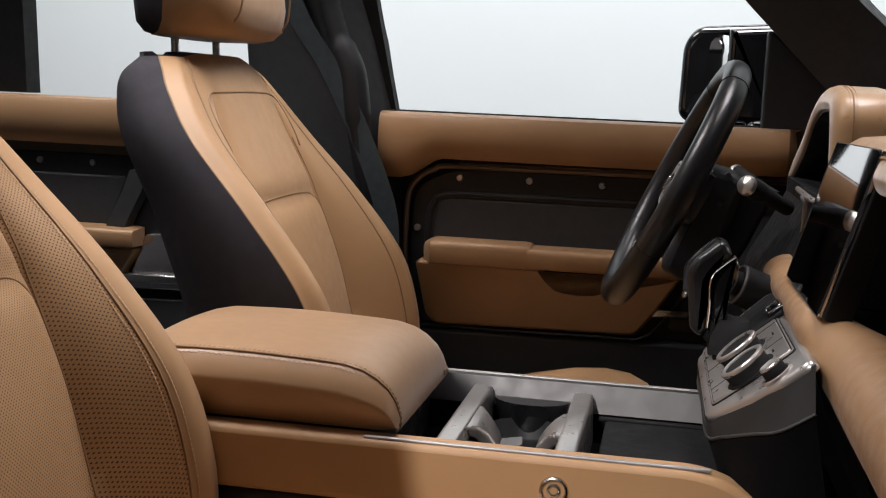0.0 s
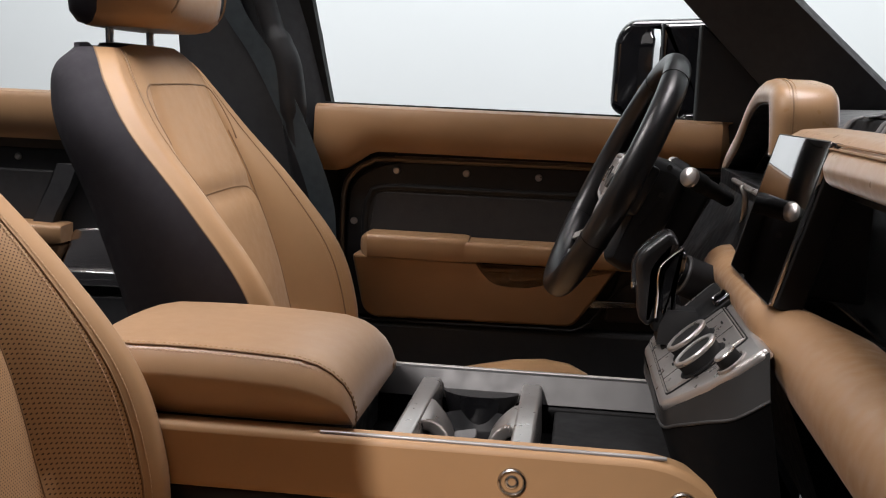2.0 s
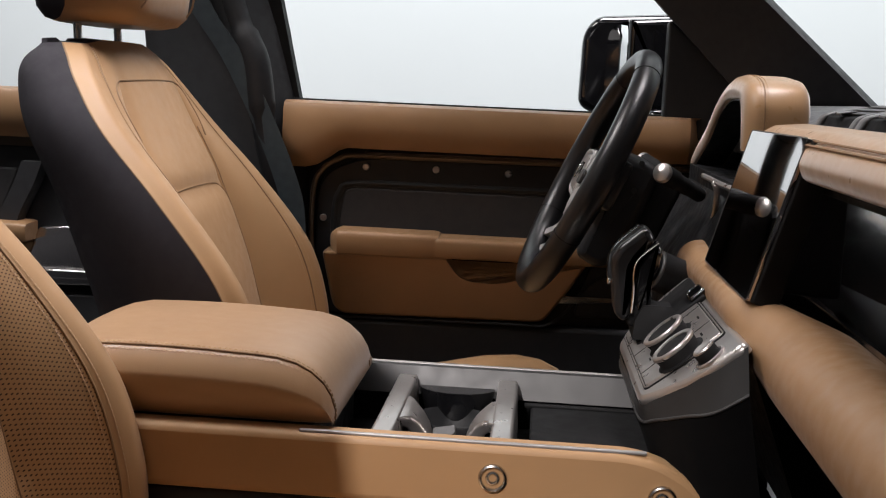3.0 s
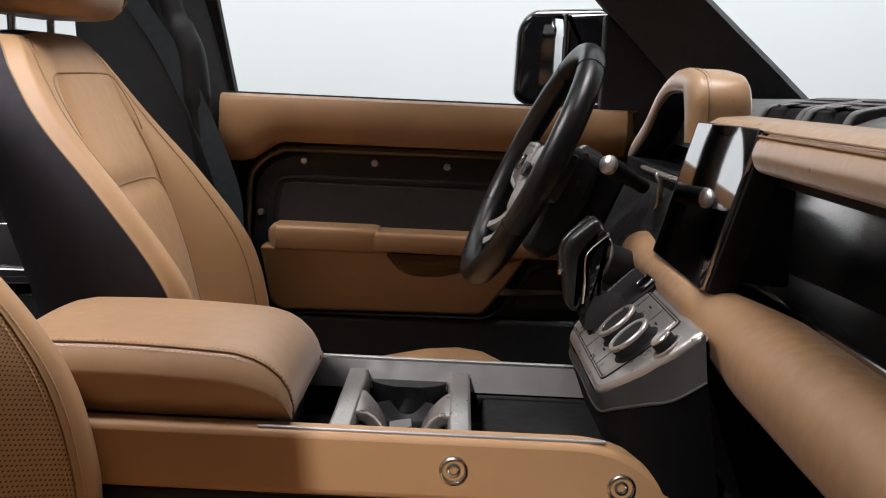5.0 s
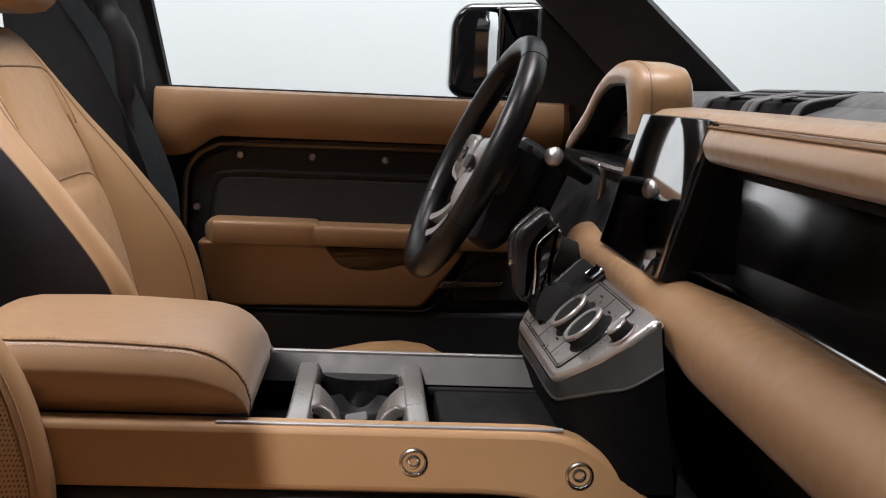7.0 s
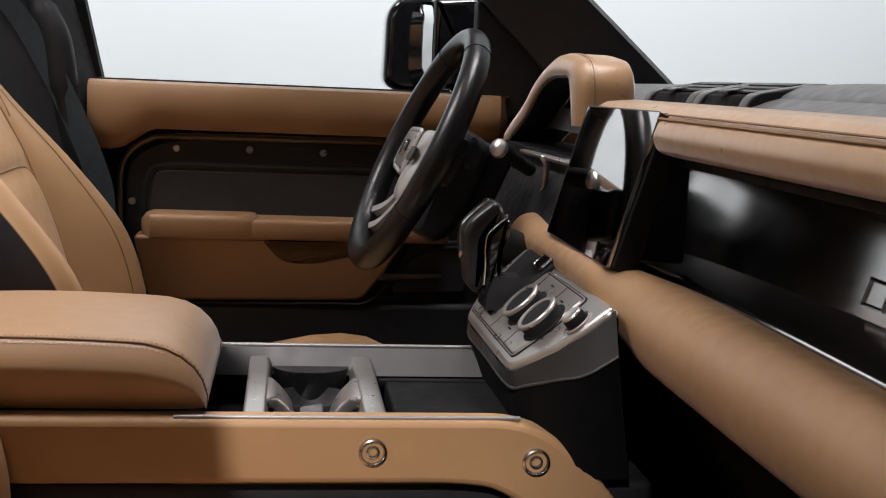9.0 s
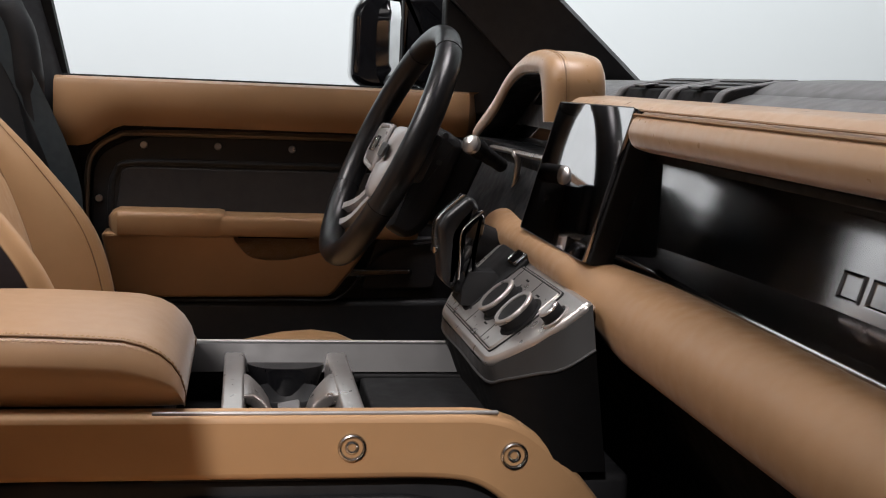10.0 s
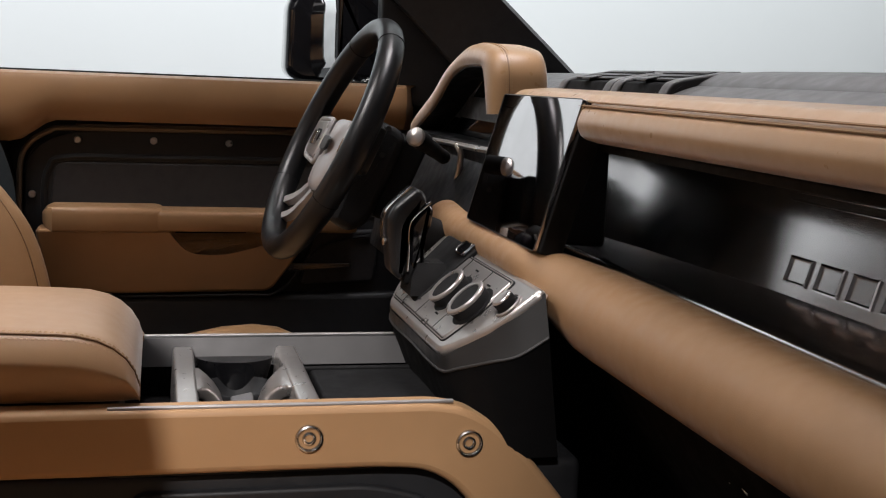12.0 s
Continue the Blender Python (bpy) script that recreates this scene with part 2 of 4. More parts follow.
def along(prof, ys, shift=None):
    """A closed x-z outline swept along y; shift(y) gives an offset and a scale about the outline's first point."""
    return loft([[(p[0], y, p[1]) if not shift else shift(p, y) for p in prof] for y in ys])


def smooth(a, b, v):
    f = min(1, max(0, (v - a) / (b - a)))
    return f * f * (3 - 2 * f)


# ---- the studio ----
# unseen floor, ceiling, south and east walls are kept dark to cut bounce
part("floor", rbox((-6, -7, -0.55), (6, 5, -0.45), 0), FLOOR, None)
tagged(bpy.data.objects["floor"], "unseen smooth studio floor, dark to cut bounced light", "floor", kind="structure")
# the unseen west wall is white so that the outside mirror reflects white
for nm, lo, hi in (("wall_north", (-6, 4.6, -0.45), (6, 4.8, 4.5)), ("wall_south", (-6, -7, -0.45), (6, -6.8, 4.5)),
                   ("wall_east", (5.8, -6.8, -0.45), (6, 4.6, 4.5)), ("wall_west", (-6, -6.8, -0.45), (-5.8, 4.6, 4.5))):
    tagged(part(nm, rbox(lo, hi, 0), GREY if nm in ("wall_south", "wall_east") else WHITE, None), "unseen studio wall, grey to cut bounced light" if nm in ("wall_south", "wall_east") else "seamless white studio wall beside the car", "wall", kind="structure")
tagged(part("ceiling", rbox((-6, -7, 4.5), (6, 4.8, 4.6), 0), GREY, None), "unseen studio ceiling, grey to cut bounced light", "ceiling", kind="structure")

# ---- the car's body shell: floor, sill, pillars, bulkhead ----
shell = thing("car_body", (0, -0.09, 0.12), "black car body shell with pillars and dark carpet", "car body")
part("carpet", rbox((-1.6, -0.85, 0.08), (0.75, 0.75, 0.12), 0.01), BLACK, shell, "black carpet")
part("bulkhead", rbox((0.72, -0.9, 0.1), (0.78, 0.8, 0.93), 0.01), BLACK, shell)
part("sill", rbox((-1.7, 0.70, 0.08), (0.8, 0.86, 0.20), 0.02), BLACK, shell)


def b_pillar(y0, s, name, ahead=0.0):
    """The trimmed pillar behind a front door; s points to the outside."""
    cut = lambda x0, x1, d0, d1, z: [(x0, y0 + s * d1, z), (x0, y0 + s * d0, z), (x0 + 0.03, y0 + s * (d0 - 0.02), z), (x1 - 0.05, y0 + s * (d0 - 0.02), z), (x1 - 0.015, y0 + s * (d0 + 0.02), z), (x1, y0 + s * (d0 + 0.05), z), (x1, y0 + s * d1, z)]
    rings = [cut(-0.50, -0.235, 0.0, 0.12, 0.15), cut(-0.50, -0.245, 0.0, 0.12, 0.62), cut(-0.525, -0.27, 0.0, 0.12, 0.80),
             cut(-0.55, -0.297, 0.01, 0.12, 0.93), cut(-0.57, -0.325, 0.03, 0.13, 1.06), cut(-0.58, -0.345, 0.04, 0.13, 1.13), cut(-0.62, -0.40, 0.08, 0.15, 1.45)]
    rings = [[(x + ahead, y, z) for x, y, z in r] for r in rings]
    return part(name, loft(rings), TRIM, shell, "charcoal trimmed pillar")


b_pillar(0.70, 1, "pillar")
# unseen near-side pillar, shifted forward to cast the key spot's shadow on the console
b_pillar(-0.88, -1, "pillar", 0.140)
# windscreen pillar of the driver's side, with its small triangle panel
part("windscreen_pillar", loft([[(x + 0.0, 0.66, z), (x + w, 0.60, z + 0.01), (x + w + 0.03, 0.66, z + 0.01), (x + 0.02, 0.80, z)]
     for x, z, w in ((0.60, 0.86, 0.185), (0.455, 1.00, 0.175), (0.335, 1.12, 0.16), (0.08, 1.38, 0.15), (-0.02, 1.47, 0.15))]), TRIM, shell)
part("windscreen_pillar", loft([[(x, -0.84, z), (x + w, -0.78, z + 0.01), (x + w + 0.03, -0.84, z + 0.01), (x + 0.02, -0.98, z)]
     for x, z, w in ((0.60, 0.86, 0.185), (0.455, 1.00, 0.175), (0.335, 1.12, 0.16), (0.08, 1.38, 0.15), (-0.02, 1.47, 0.15))]), TRIM, shell)
part("corner_panel", slab(fillet([(0.36, 0.90), (0.62, 0.88), (0.56, 0.94), (0.36, 1.10)], 0.01), "y", 0.715, 0.76, 0.004), BLACK, shell)
for y in (0.62, -0.84):
    part("roof_rail", rbox((-1.6, y - 0.05, 1.43), (0.05, y + 0.08, 1.52), 0.02), SOFT, shell)
part("rear_wall", rbox((-1.70, -0.95, 0.1), (-1.64, 0.75, 1.50), 0.01), BLACK, shell, "dark rear of the cabin")
part("rear_bench", rbox((-1.6, -0.75, 0.12), (-1.05, 0.60, 0.52), 0.05), BLACK, shell)
# unseen roof: opening and front edge set by where the overhead light should fall
outer = [(-1.65, -0.86), (0.31, -0.86), (0.31, 0.68), (-1.65, 0.68)]
hole = [(-1.5, -0.6), (0.0, -0.6), (0.0, 0.54), (-1.5, 0.54)]
part("roof", loft([[(x, y, z) for x, y in ring] for ring, z in ((hole, 1.50), (outer, 1.50), (outer, 1.53), (hole, 1.53), (hole, 1.50))], cap=False), HEADLINER, shell, "unseen roof whose opening and front edge shape the overhead light")

trim = catmull([(-0.425, 0.705, 1.22), (-0.405, 0.70, 1.12), (-0.375, 0.69, 1.04), (-0.352, 0.684, 0.99), (-0.338, 0.684, 0.90), (-0.318, 0.69, 0.80), (-0.300, 0.70, 0.70)], 6)
part("pillar_trim", tube(trim, [0.020] * 12 + [0.026] * 12 + [0.022] * 13, 12), BLACK, shell, "black moulded pillar trim")

# ---- doors ----
def belt_pad(x0, x1, round_front, y=0.69):
    """The padded leather rail under the window, bulging into the cabin."""
    rings = []
    xs = list(np.linspace(x0, x1, 40))
    for x in xs:
        low = 0.852 - 0.037 * (1 - smooth(-0.262, -0.19, x)) if round_front else 0.843
        top, e = 0.933, 0.0
        if round_front:
            f = max(0, (x - (x1 - 0.04)) / 0.04)
            e = 0.035 * (1 - math.sqrt(max(0, 1 - f * f)))
        h = top - low
        rings.append([(x, y + 0.055, top), (x, y + 0.02, top), (x, y + 0.006 + e * 0.8, top - 0.004), (x, y + e, top - 0.013), (x, y - 0.004 + e, top - h * 0.45), (x, y + 0.002 + e, top - h * 0.75),
                      (x, y + 0.012 + e, low + 0.008), (x, y + 0.022 + e * 0.8, low), (x, y + 0.05, low)])
    return loft(rings)


door = thing("door_1", (0.05, 0.75, 0.2), "closed driver's door trimmed in tan leather and black plastic", "car door", kind="structure")
part("door_skin", rbox((-0.285, 0.752, 0.2), (0.60, 0.84, 0.905), 0.01), BLACK, door)
part("belt_pad", belt_pad(-0.303, 0.425, True), TAN_DOOR, door, "tan leather padded rail below the window")
# bronze edge running round the black panel
edge = [(0.43, 0.843), (0.1, 0.842), (-0.16, 0.840), (-0.205, 0.832), (-0.235, 0.812), (-0.250, 0.780), (-0.253, 0.70), (-0.250, 0.62)]
part("edge_strip", loft([[(p.x, 0.716, p.z + 0.006), (p.x, 0.722, p.z - 0.006), (p.x, 0.75, p.z - 0.006), (p.x, 0.75, p.z + 0.01)] for p in catmull([(a, 0, b) for a, b in edge[:3]], 6)]), BRONZE, door, "bronze edge strip")
part("edge_cord", tube(catmull([(a, 0.719, b) for a, b in edge], 8), 0.005), BRONZE, door)
panel = [(0.43, 0.838), (-0.17, 0.836), (-0.245, 0.80), (-0.248, 0.55), (0.43, 0.55)]
part("black_panel", slab(fillet(panel, [0, 0.05, 0.05, 0.02, 0]), "y", 0.755, 0.729, 0.004, False), BLACK, door)
part("panel_ridge", tube(catmull([(0.43, 0.732, 0.792), (0.0, 0.732, 0.790), (-0.175, 0.732, 0.788), (-0.205, 0.732, 0.77), (-0.213, 0.732, 0.735), (-0.213, 0.732, 0.68)], 8), 0.007), BLACK, door)
part("panel_insert", slab(fillet([(0.43, 0.782), (-0.195, 0.780), (-0.205, 0.69), (0.43, 0.69)], 0.02), "y", 0.75, 0.7265, 0.002, False), SOFT, door)


def screw(x, y, z, parent, r=0.0065):
    s = part("screw", lathe([(r, 0.004), (r, 0), (r * 0.8, -0.003), (r * 0.55, -0.003), (r * 0.5, -0.001), (0, -0.001)], (x, y, z), (0, 1, 0), 16), SATIN, parent, "bright metal screw")
    return s


for x, z in ((-0.158, 0.819), (-0.032, 0.820), (0.097, 0.819), (0.224, 0.818), (-0.233, 0.724)):
    screw(x, 0.727, z, door)
# armrest: padded rear half stands higher than the front half
def door_rest(x0, x1, z0, z1, y):
    sec = fillet([(y + 0.004, z0), (y, (z0 + z1) / 2), (y + 0.002, z1), (y + 0.06, z1 + 0.002), (y + 0.06, z0)], [0.004, 0.012, 0.018, 0, 0], 5)
    out = []
    for x, f in ((x0, 0.4), (x0 + 0.006, 0.75), (x0 + 0.018, 1), (x1 - 0.01, 1), (x1, 0.9)):
        zc = (z0 + z1) / 2
        out.append([(x, y + 0.06 - (y + 0.06 - a) * f, zc + (b - zc) * f) for a, b in sec])
    return loft(out)


part("armrest", door_rest(-0.214, -0.018, 0.667, 0.7095, 0.6635), TAN_DOOR, door, "tan leather armrest pad")
part("armrest", door_rest(-0.2, 0.32, 0.669, 0.7045, 0.6655), TAN_DOOR, door, "tan leather pull rail")
notch_lo = [(-0.225, 0.672), (0.0, 0.672), (0.012, 0.655), (0.028, 0.637), (0.06, 0.632), (0.10, 0.634), (0.120, 0.648), (0.131, 0.672), (0.245, 0.672), (0.215, 0.62), (0.172, 0.558), (-0.205, 0.552)]


def rolled_pad(pts, radii, face, back):
    """A padded door panel whose face leans away towards its lower edge and rolls over at its rim."""
    outline = fillet(pts, radii)
    zt, zb = max(p[1] for p in pts), min(p[1] for p in pts)
    rings = [[(x, back, z) for x, z in outline]]
    for d, k in ((0.0, 0.3), (0.0012, 0.14), (0.003, 0.04), (0.006, 0.0)):
        rings.append([(x, face + 0.034 * (zt - z) / (zt - zb) + (back - face) * k * 0.4, z) for x, z in inset2(outline, d)])
    return loft(rings)


part("lower_pad", rolled_pad(notch_lo, [0.01, 0.002, 0.01, 0.012, 0.02, 0.012, 0.01, 0.002, 0.01, 0.02, 0.015, 0.03], 0.672, 0.75), TAN_DOOR, door, "tan leather lower door pad")
# near-black sheet added behind the notch as the recess's shade
part("recess_shade", rbox((-0.01, 0.700, 0.622), (0.140, 0.712, 0.676), 0.002), DEEP, door, "dark sheet standing in for shade in the pull recess")
part("door_pocket", slab(fillet([(-0.24, 0.545), (0.42, 0.555), (0.40, 0.2), (-0.23, 0.2)], 0.02), "y", 0.76, 0.71, 0.01, False), BLACK, door)
part("pocket_lip", tube(catmull([(-0.23, 0.712, 0.548), (0.1, 0.708, 0.552), (0.19, 0.708, 0.56), (0.26, 0.708, 0.64), (0.35, 0.708, 0.66)], 6), 0.003), BLACK, door)
rel = slab(fillet([(0.19, 0.595), (0.315, 0.603), (0.315, 0.612), (0.2, 0.61)], 0.003), "y", 0.72, 0.698, 0.002)
part("door_release", rel, CHROME, door, "satin chrome release lever")
part("release_cup", slab(fillet([(0.225, 0.57), (0.36, 0.575), (0.37, 0.67), (0.25, 0.665)], 0.012), "y", 0.745, 0.712, 0.004, False), SOFT, door)
part("window_seal", rbox((-0.30, 0.745, 0.90), (0.42, 0.765, 0.936), 0.004), RUBBER, door, "black rubber window seal")
frame_pts = [(-0.30, 0.93), (-0.345, 1.13), (-0.40, 1.42)]
part("window_frame", loft([[(a - 0.02, 0.76, b), (a + 0.012, 0.76, b), (a + 0.012, 0.79, b), (a - 0.02, 0.79, b)] for a, b in frame_pts]), RUBBER, door)

rear = thing("door_2", (-0.95, 0.75, 0.2), "closed rear door trimmed in tan leather and black plastic", "car door", kind="structure")
part("door_skin", rbox((-1.55, 0.752, 0.2), (-0.52, 0.84, 0.905), 0.01), BLACK, rear)
part("belt_pad", belt_pad(-1.5, -0.53, False), TAN_DOOR, rear, "tan leather padded rail below the window")
part("edge_strip", loft([[(x, 0.714, 0.843), (x, 0.716, 0.826), (x, 0.75, 0.826), (x, 0.75, 0.843)] for x in (-1.5, -1.0, -0.53)]), BRONZE, rear, "bronze edge strip")
part("black_panel", slab([(-1.5, 0.826), (-0.53, 0.826), (-0.53, 0.5), (-1.5, 0.5)], "y", 0.755, 0.729, 0.003, False), BLACK, rear)
part("panel_insert", slab(fillet([(-1.5, 0.785), (-0.80, 0.785), (-0.84, 0.69), (-1.5, 0.69)], 0.01), "y", 0.75, 0.724, 0.004, False), SOFT, rear)
for x in (-0.985, -0.874):
    screw(x, 0.726, 0.808, rear)
part("pull_strap", loft([[(x, 0.70, z), (x + 0.04, 0.695, z), (x + 0.045, 0.72, z), (x, 0.725, z)] for x, z in ((-0.785, 0.80), (-0.80, 0.76), (-0.825, 0.71), (-0.835, 0.685))]), SOFT, rear, "black pull strap")
part("armrest", door_rest(-1.4, -0.765, 0.655, 0.69, 0.664), TAN_DOOR, rear, "tan leather armrest")
part("lower_pad", slab(fillet([(-1.4, 0.652), (-0.77, 0.652), (-0.825, 0.56), (-1.4, 0.56)], 0.01), "y", 0.75, 0.69, 0.005, False), TAN_DOOR, rear, "tan leather lower door pad")
part("release_cup", slab(fillet([(-0.80, 0.57), (-0.60, 0.575), (-0.60, 0.69), (-0.76, 0.68)], 0.012), "y", 0.75, 0.715, 0.004, False), PANEL, rear)
part("door_release", slab(fillet([(-0.80, 0.585), (-0.62, 0.592), (-0.62, 0.605), (-0.795, 0.604)], 0.003), "y", 0.72, 0.695, 0.002), CHROME, rear, "satin chrome release lever")
part("speaker_grille", slab(fillet([(-0.84, 0.45), (-0.60, 0.46), (-0.60, 0.56), (-0.80, 0.555)], 0.01), "y", 0.75, 0.708, 0.004, False), SOFT, rear, "dark grey speaker grille")
part("window_frame", loft([[(a - 0.06, 0.74, b), (a, 0.74, b), (a, 0.79, b), (a - 0.06, 0.79, b)] for a, b in ((-1.02, 0.935), (-1.03, 1.13), (-1.05, 1.42))]), RUBBER, rear)

# ---- the outside mirror ----
mir = thing("wing_mirror", (0.33, 0.95, 0.90), "glossy black outside mirror on the driver's door", "car mirror")
far_side = fillet([(0.219, 0.945), (0.222, 1.084), (0.246, 1.118), (0.40, 1.128), (0.415, 1.09), (0.405, 0.945), (0.38, 0.928), (0.25, 0.928)], 0.022)
near_side = fillet([(0.303, 0.940), (0.303, 1.108), (0.395, 1.114), (0.41, 1.08), (0.402, 0.95), (0.38, 0.936)], [0.004, 0.004, 0.02, 0.02, 0.02, 0.02])
part("casing", slab(far_side, "y", 0.985, 1.085, 0.014), GLOSS, mir, "gloss black casing")
part("casing_side", slab(near_side, "y", 0.875, 0.99, 0.012), GLOSS, mir, "gloss black inner side")
part("mirror_glass", loft([[(0.302 + dx, 0.885, z0), (0.268 + dx * 0.8, 0.984, z0), (0.30, 0.984, z0), (0.308, 0.885, z0)] for z0, dx in ((0.940, 0.016), (0.955, 0.004), (0.98, 0.0), (1.06, 0.0), (1.088, 0.006), (1.104, 0.022))]), MIRROR, mir, "mirror glass")
part("mirror_arm", rbox((0.34, 0.80, 0.90), (0.42, 0.95, 0.945), 0.015), GLOSS, mir)


# ---- front seats ----
# stations from bottom to top: bolster crest x z, middle x z, back x z, half width
SEAT = np.array([
    (-0.183, 0.45, -0.265, 0.45, -0.352, 0.45, 0.240),
    (-0.186, 0.53, -0.272, 0.53, -0.375, 0.53, 0.252),
    (-0.193, 0.607, -0.285, 0.60, -0.398, 0.607, 0.258),
    (-0.226, 0.70, -0.312, 0.70, -0.430, 0.70, 0.260),
    (-0.303, 0.80, -0.350, 0.80, -0.472, 0.80, 0.254),
    (-0.385, 0.89, -0.395, 0.89, -0.522, 0.89, 0.238),
    (-0.432, 0.952, -0.424, 0.955, -0.546, 0.945, 0.207),
    (-0.455, 0.985, -0.444, 0.992, -0.552, 0.978, 0.178),
    (-0.474, 1.003, -0.464, 1.010, -0.535, 1.000, 0.148),
])
SEAT_Y = 0.338


def seat_row(s):
    """The seat's measures at s, from 0 at the bottom to 1 at the top, on a smooth curve."""
    f = s * (len(SEAT) - 1)
    i = min(int(f), len(SEAT) - 2)
    t = f - i
    p = [SEAT[min(max(i + k, 0), len(SEAT) - 1)] for k in (-1, 0, 1, 2)]
    return 0.5 * (2 * p[1] + (p[2] - p[0]) * t + (2 * p[0] - 5 * p[1] + 4 * p[2] - p[3]) * t * t + (3 * p[1] - p[0] - 3 * p[2] + p[3]) * t ** 3)


def seat_front(s, v, lift=0.0):
    """A place on the front of the backrest: v from -1 to 1 across."""
    xe, ze, xc, zc, xr, zr, hw = seat_row(s)
    a = abs(v)
    g = smooth(0.50, 0.86, a)
    back = 0.022 * smooth(0.88, 1.0, a) ** 2
    dip = 0.010 * math.exp(-((a - 0.57) / 0.03) ** 2) * smooth(0.1, 0.3, s) * (1 - smooth(0.66, 0.8, s))
    fold = 0.008 * math.exp(-((s - 0.50) / 0.018) ** 2) * (1 - smooth(0.5, 0.6, a))
    puff = 0.010 * (1 - (a / 0.56) ** 2) * (a < 0.56)
    x = xc + (xe - xc) * g - back - dip - fold + puff + lift
    z = zc + (ze - zc) * g + lift * 0.4
    return Vector((x, SEAT_Y + hw * v, z))


def front_seat():
    ob = thing("front_seat", (-0.2, SEAT_Y, 0.12), "front seat in tan leather with charcoal sides and a headrest", "car seat", "front seats")
    ss = np.linspace(0, 1, 65)
    vs = np.linspace(-1, 1, 61)
    for nm, v0, v1, k in (("back_bolster", -1, -0.77, 15), ("back_cover", -0.77, 0.77, 47), ("back_bolster", 0.77, 1, 15)):
        part(nm, loft([[seat_front(s, v) for v in np.linspace(v0, v1, k)] for s in ss], closed=False, cap=False), TAN, ob, "tan leather backrest cover", 60)
    shell_rings = []
    for s in list(ss) + [1.02]:
        q = min(s, 1)
        xe, ze, xc, zc, xr, zr, hw = seat_row(q)
        a, b = seat_front(q, -1), seat_front(q, 1)
        up = 0.006 if s > 1 else 0
        ring = [a]
        for f in (0.15, 0.4, 0.7, 0.9, 1.0):
            bulge = 0.012 * math.sin(f * math.pi)
            ring.append(Vector((a.x + (xr - a.x) * f, a.y - bulge + 0.035 * f ** 4, a.z + (zr - a.z) * f + up)))
        for f in (1.0, 0.9, 0.7, 0.4, 0.15):
            bulge = 0.012 * math.sin(f * math.pi)
            ring.append(Vector((b.x + (xr - b.x) * f, b.y + bulge - 0.035 * f ** 4, b.z + (zr - b.z) * f + up)))
        ring.append(b)
        shell_rings.append(ring)
    part("back_shell", loft(shell_rings, closed=False, cap=False), FABRIC, ob, "charcoal fabric side and back", 60)
    # closing top
    tops = []
    for v in vs:
        p = seat_front(1, v)
        r = seat_row(1)
        tops.append([p, Vector(((p.x + r[4]) / 2, p.y * 0.97 + SEAT_Y * 0.03, max(p.z, r[5]) + 0.002)), Vector((r[4], SEAT_Y + (p.y - SEAT_Y) * 0.8, r[5]))])
    part("back_top", loft(tops, closed=False, cap=False), FABRIC, ob)

    def cord(name, pts, r, mat, n=8, lift=0.0):
        path = catmull([(a, b, 0) for a, b in pts], n)
        part(name, tube([seat_front(q.x, q.y, lift) for q in path], r, 6), mat, ob)

    for sg in (-1, 1):
        for dv in (0.02, -0.02):
            path = [seat_front(q, sg * (0.77 + dv), 0.0006) for q in np.linspace(0.05, 0.95, 120)]
            part("stitching", stitches(path, 0.0055, 0.0036, 0.0007, (1, 0, 0.4)), STITCH, ob)
    # seams: edge piping, the framed upper panel, the fold and the bolster seams
    for sg in (-1, 1):
        cord("piping", [(s, sg * 0.995) for s in np.linspace(0.02, 0.99, 20)], 0.0014, SEAM, 3)
        cord("bolster_seam", [(0.02, sg * 0.77), (0.3, sg * 0.77), (0.5, sg * 0.77), (0.75, sg * 0.77), (0.97, sg * 0.77)], 0.0013, SEAM)
        cord("panel_seam", [(0.02, sg * 0.57), (0.25, sg * 0.57), (0.42, sg * 0.57), (0.52, sg * 0.585), (0.62, sg * 0.60)], 0.0012, SEAM)
    cord("panel_frame", [(0.60, -0.62), (0.66, -0.67), (0.715, -0.68), (0.745, -0.62), (0.752, -0.45), (0.756, 0), (0.752, 0.45), (0.745, 0.62), (0.715, 0.68), (0.66, 0.67), (0.60, 0.62)], 0.0015, SEAM)
    cord("fold_seam", [(0.46, -0.57), (0.495, -0.50), (0.505, -0.3), (0.508, 0), (0.505, 0.3), (0.495, 0.50), (0.46, 0.57)], 0.0013, SEAM)
    # cushion
    cush = []
    for x, top, w in ((-0.30, 0.44, 0.2), (-0.2, 0.45, 0.235), (-0.05, 0.477, 0.245), (0.02, 0.494, 0.246), (0.08, 0.507, 0.245), (0.13, 0.512, 0.24), (0.17, 0.509, 0.23), (0.20, 0.498, 0.215), (0.222, 0.475, 0.195), (0.23, 0.42, 0.18)):
        ring = []
        for v in np.linspace(-1, 1, 21):
            a = abs(v)
            ring.append((x, SEAT_Y + w * v, top + 0.022 * smooth(0.5, 0.8, a) - 0.045 * smooth(0.86, 1, a) ** 2))
        ring += [(x, SEAT_Y + w, 0.36), (x, SEAT_Y - w, 0.36)]
        cush.append(ring)
    part("cushion", loft(cush), TAN, ob, "tan leather cushion", 60)
    part("seat_base", rbox((-0.35, SEAT_Y - 0.2, 0.12), (0.2, SEAT_Y + 0.2, 0.37), 0.02), BLACK, ob)
    part("hinge_cover", slab(fillet([(-0.40, 0.42), (-0.18, 0.42), (-0.20, 0.56), (-0.33, 0.60), (-0.41, 0.58)], 0.02), "y", SEAT_Y - 0.255, SEAT_Y - 0.235, 0.006), BLACK, ob)
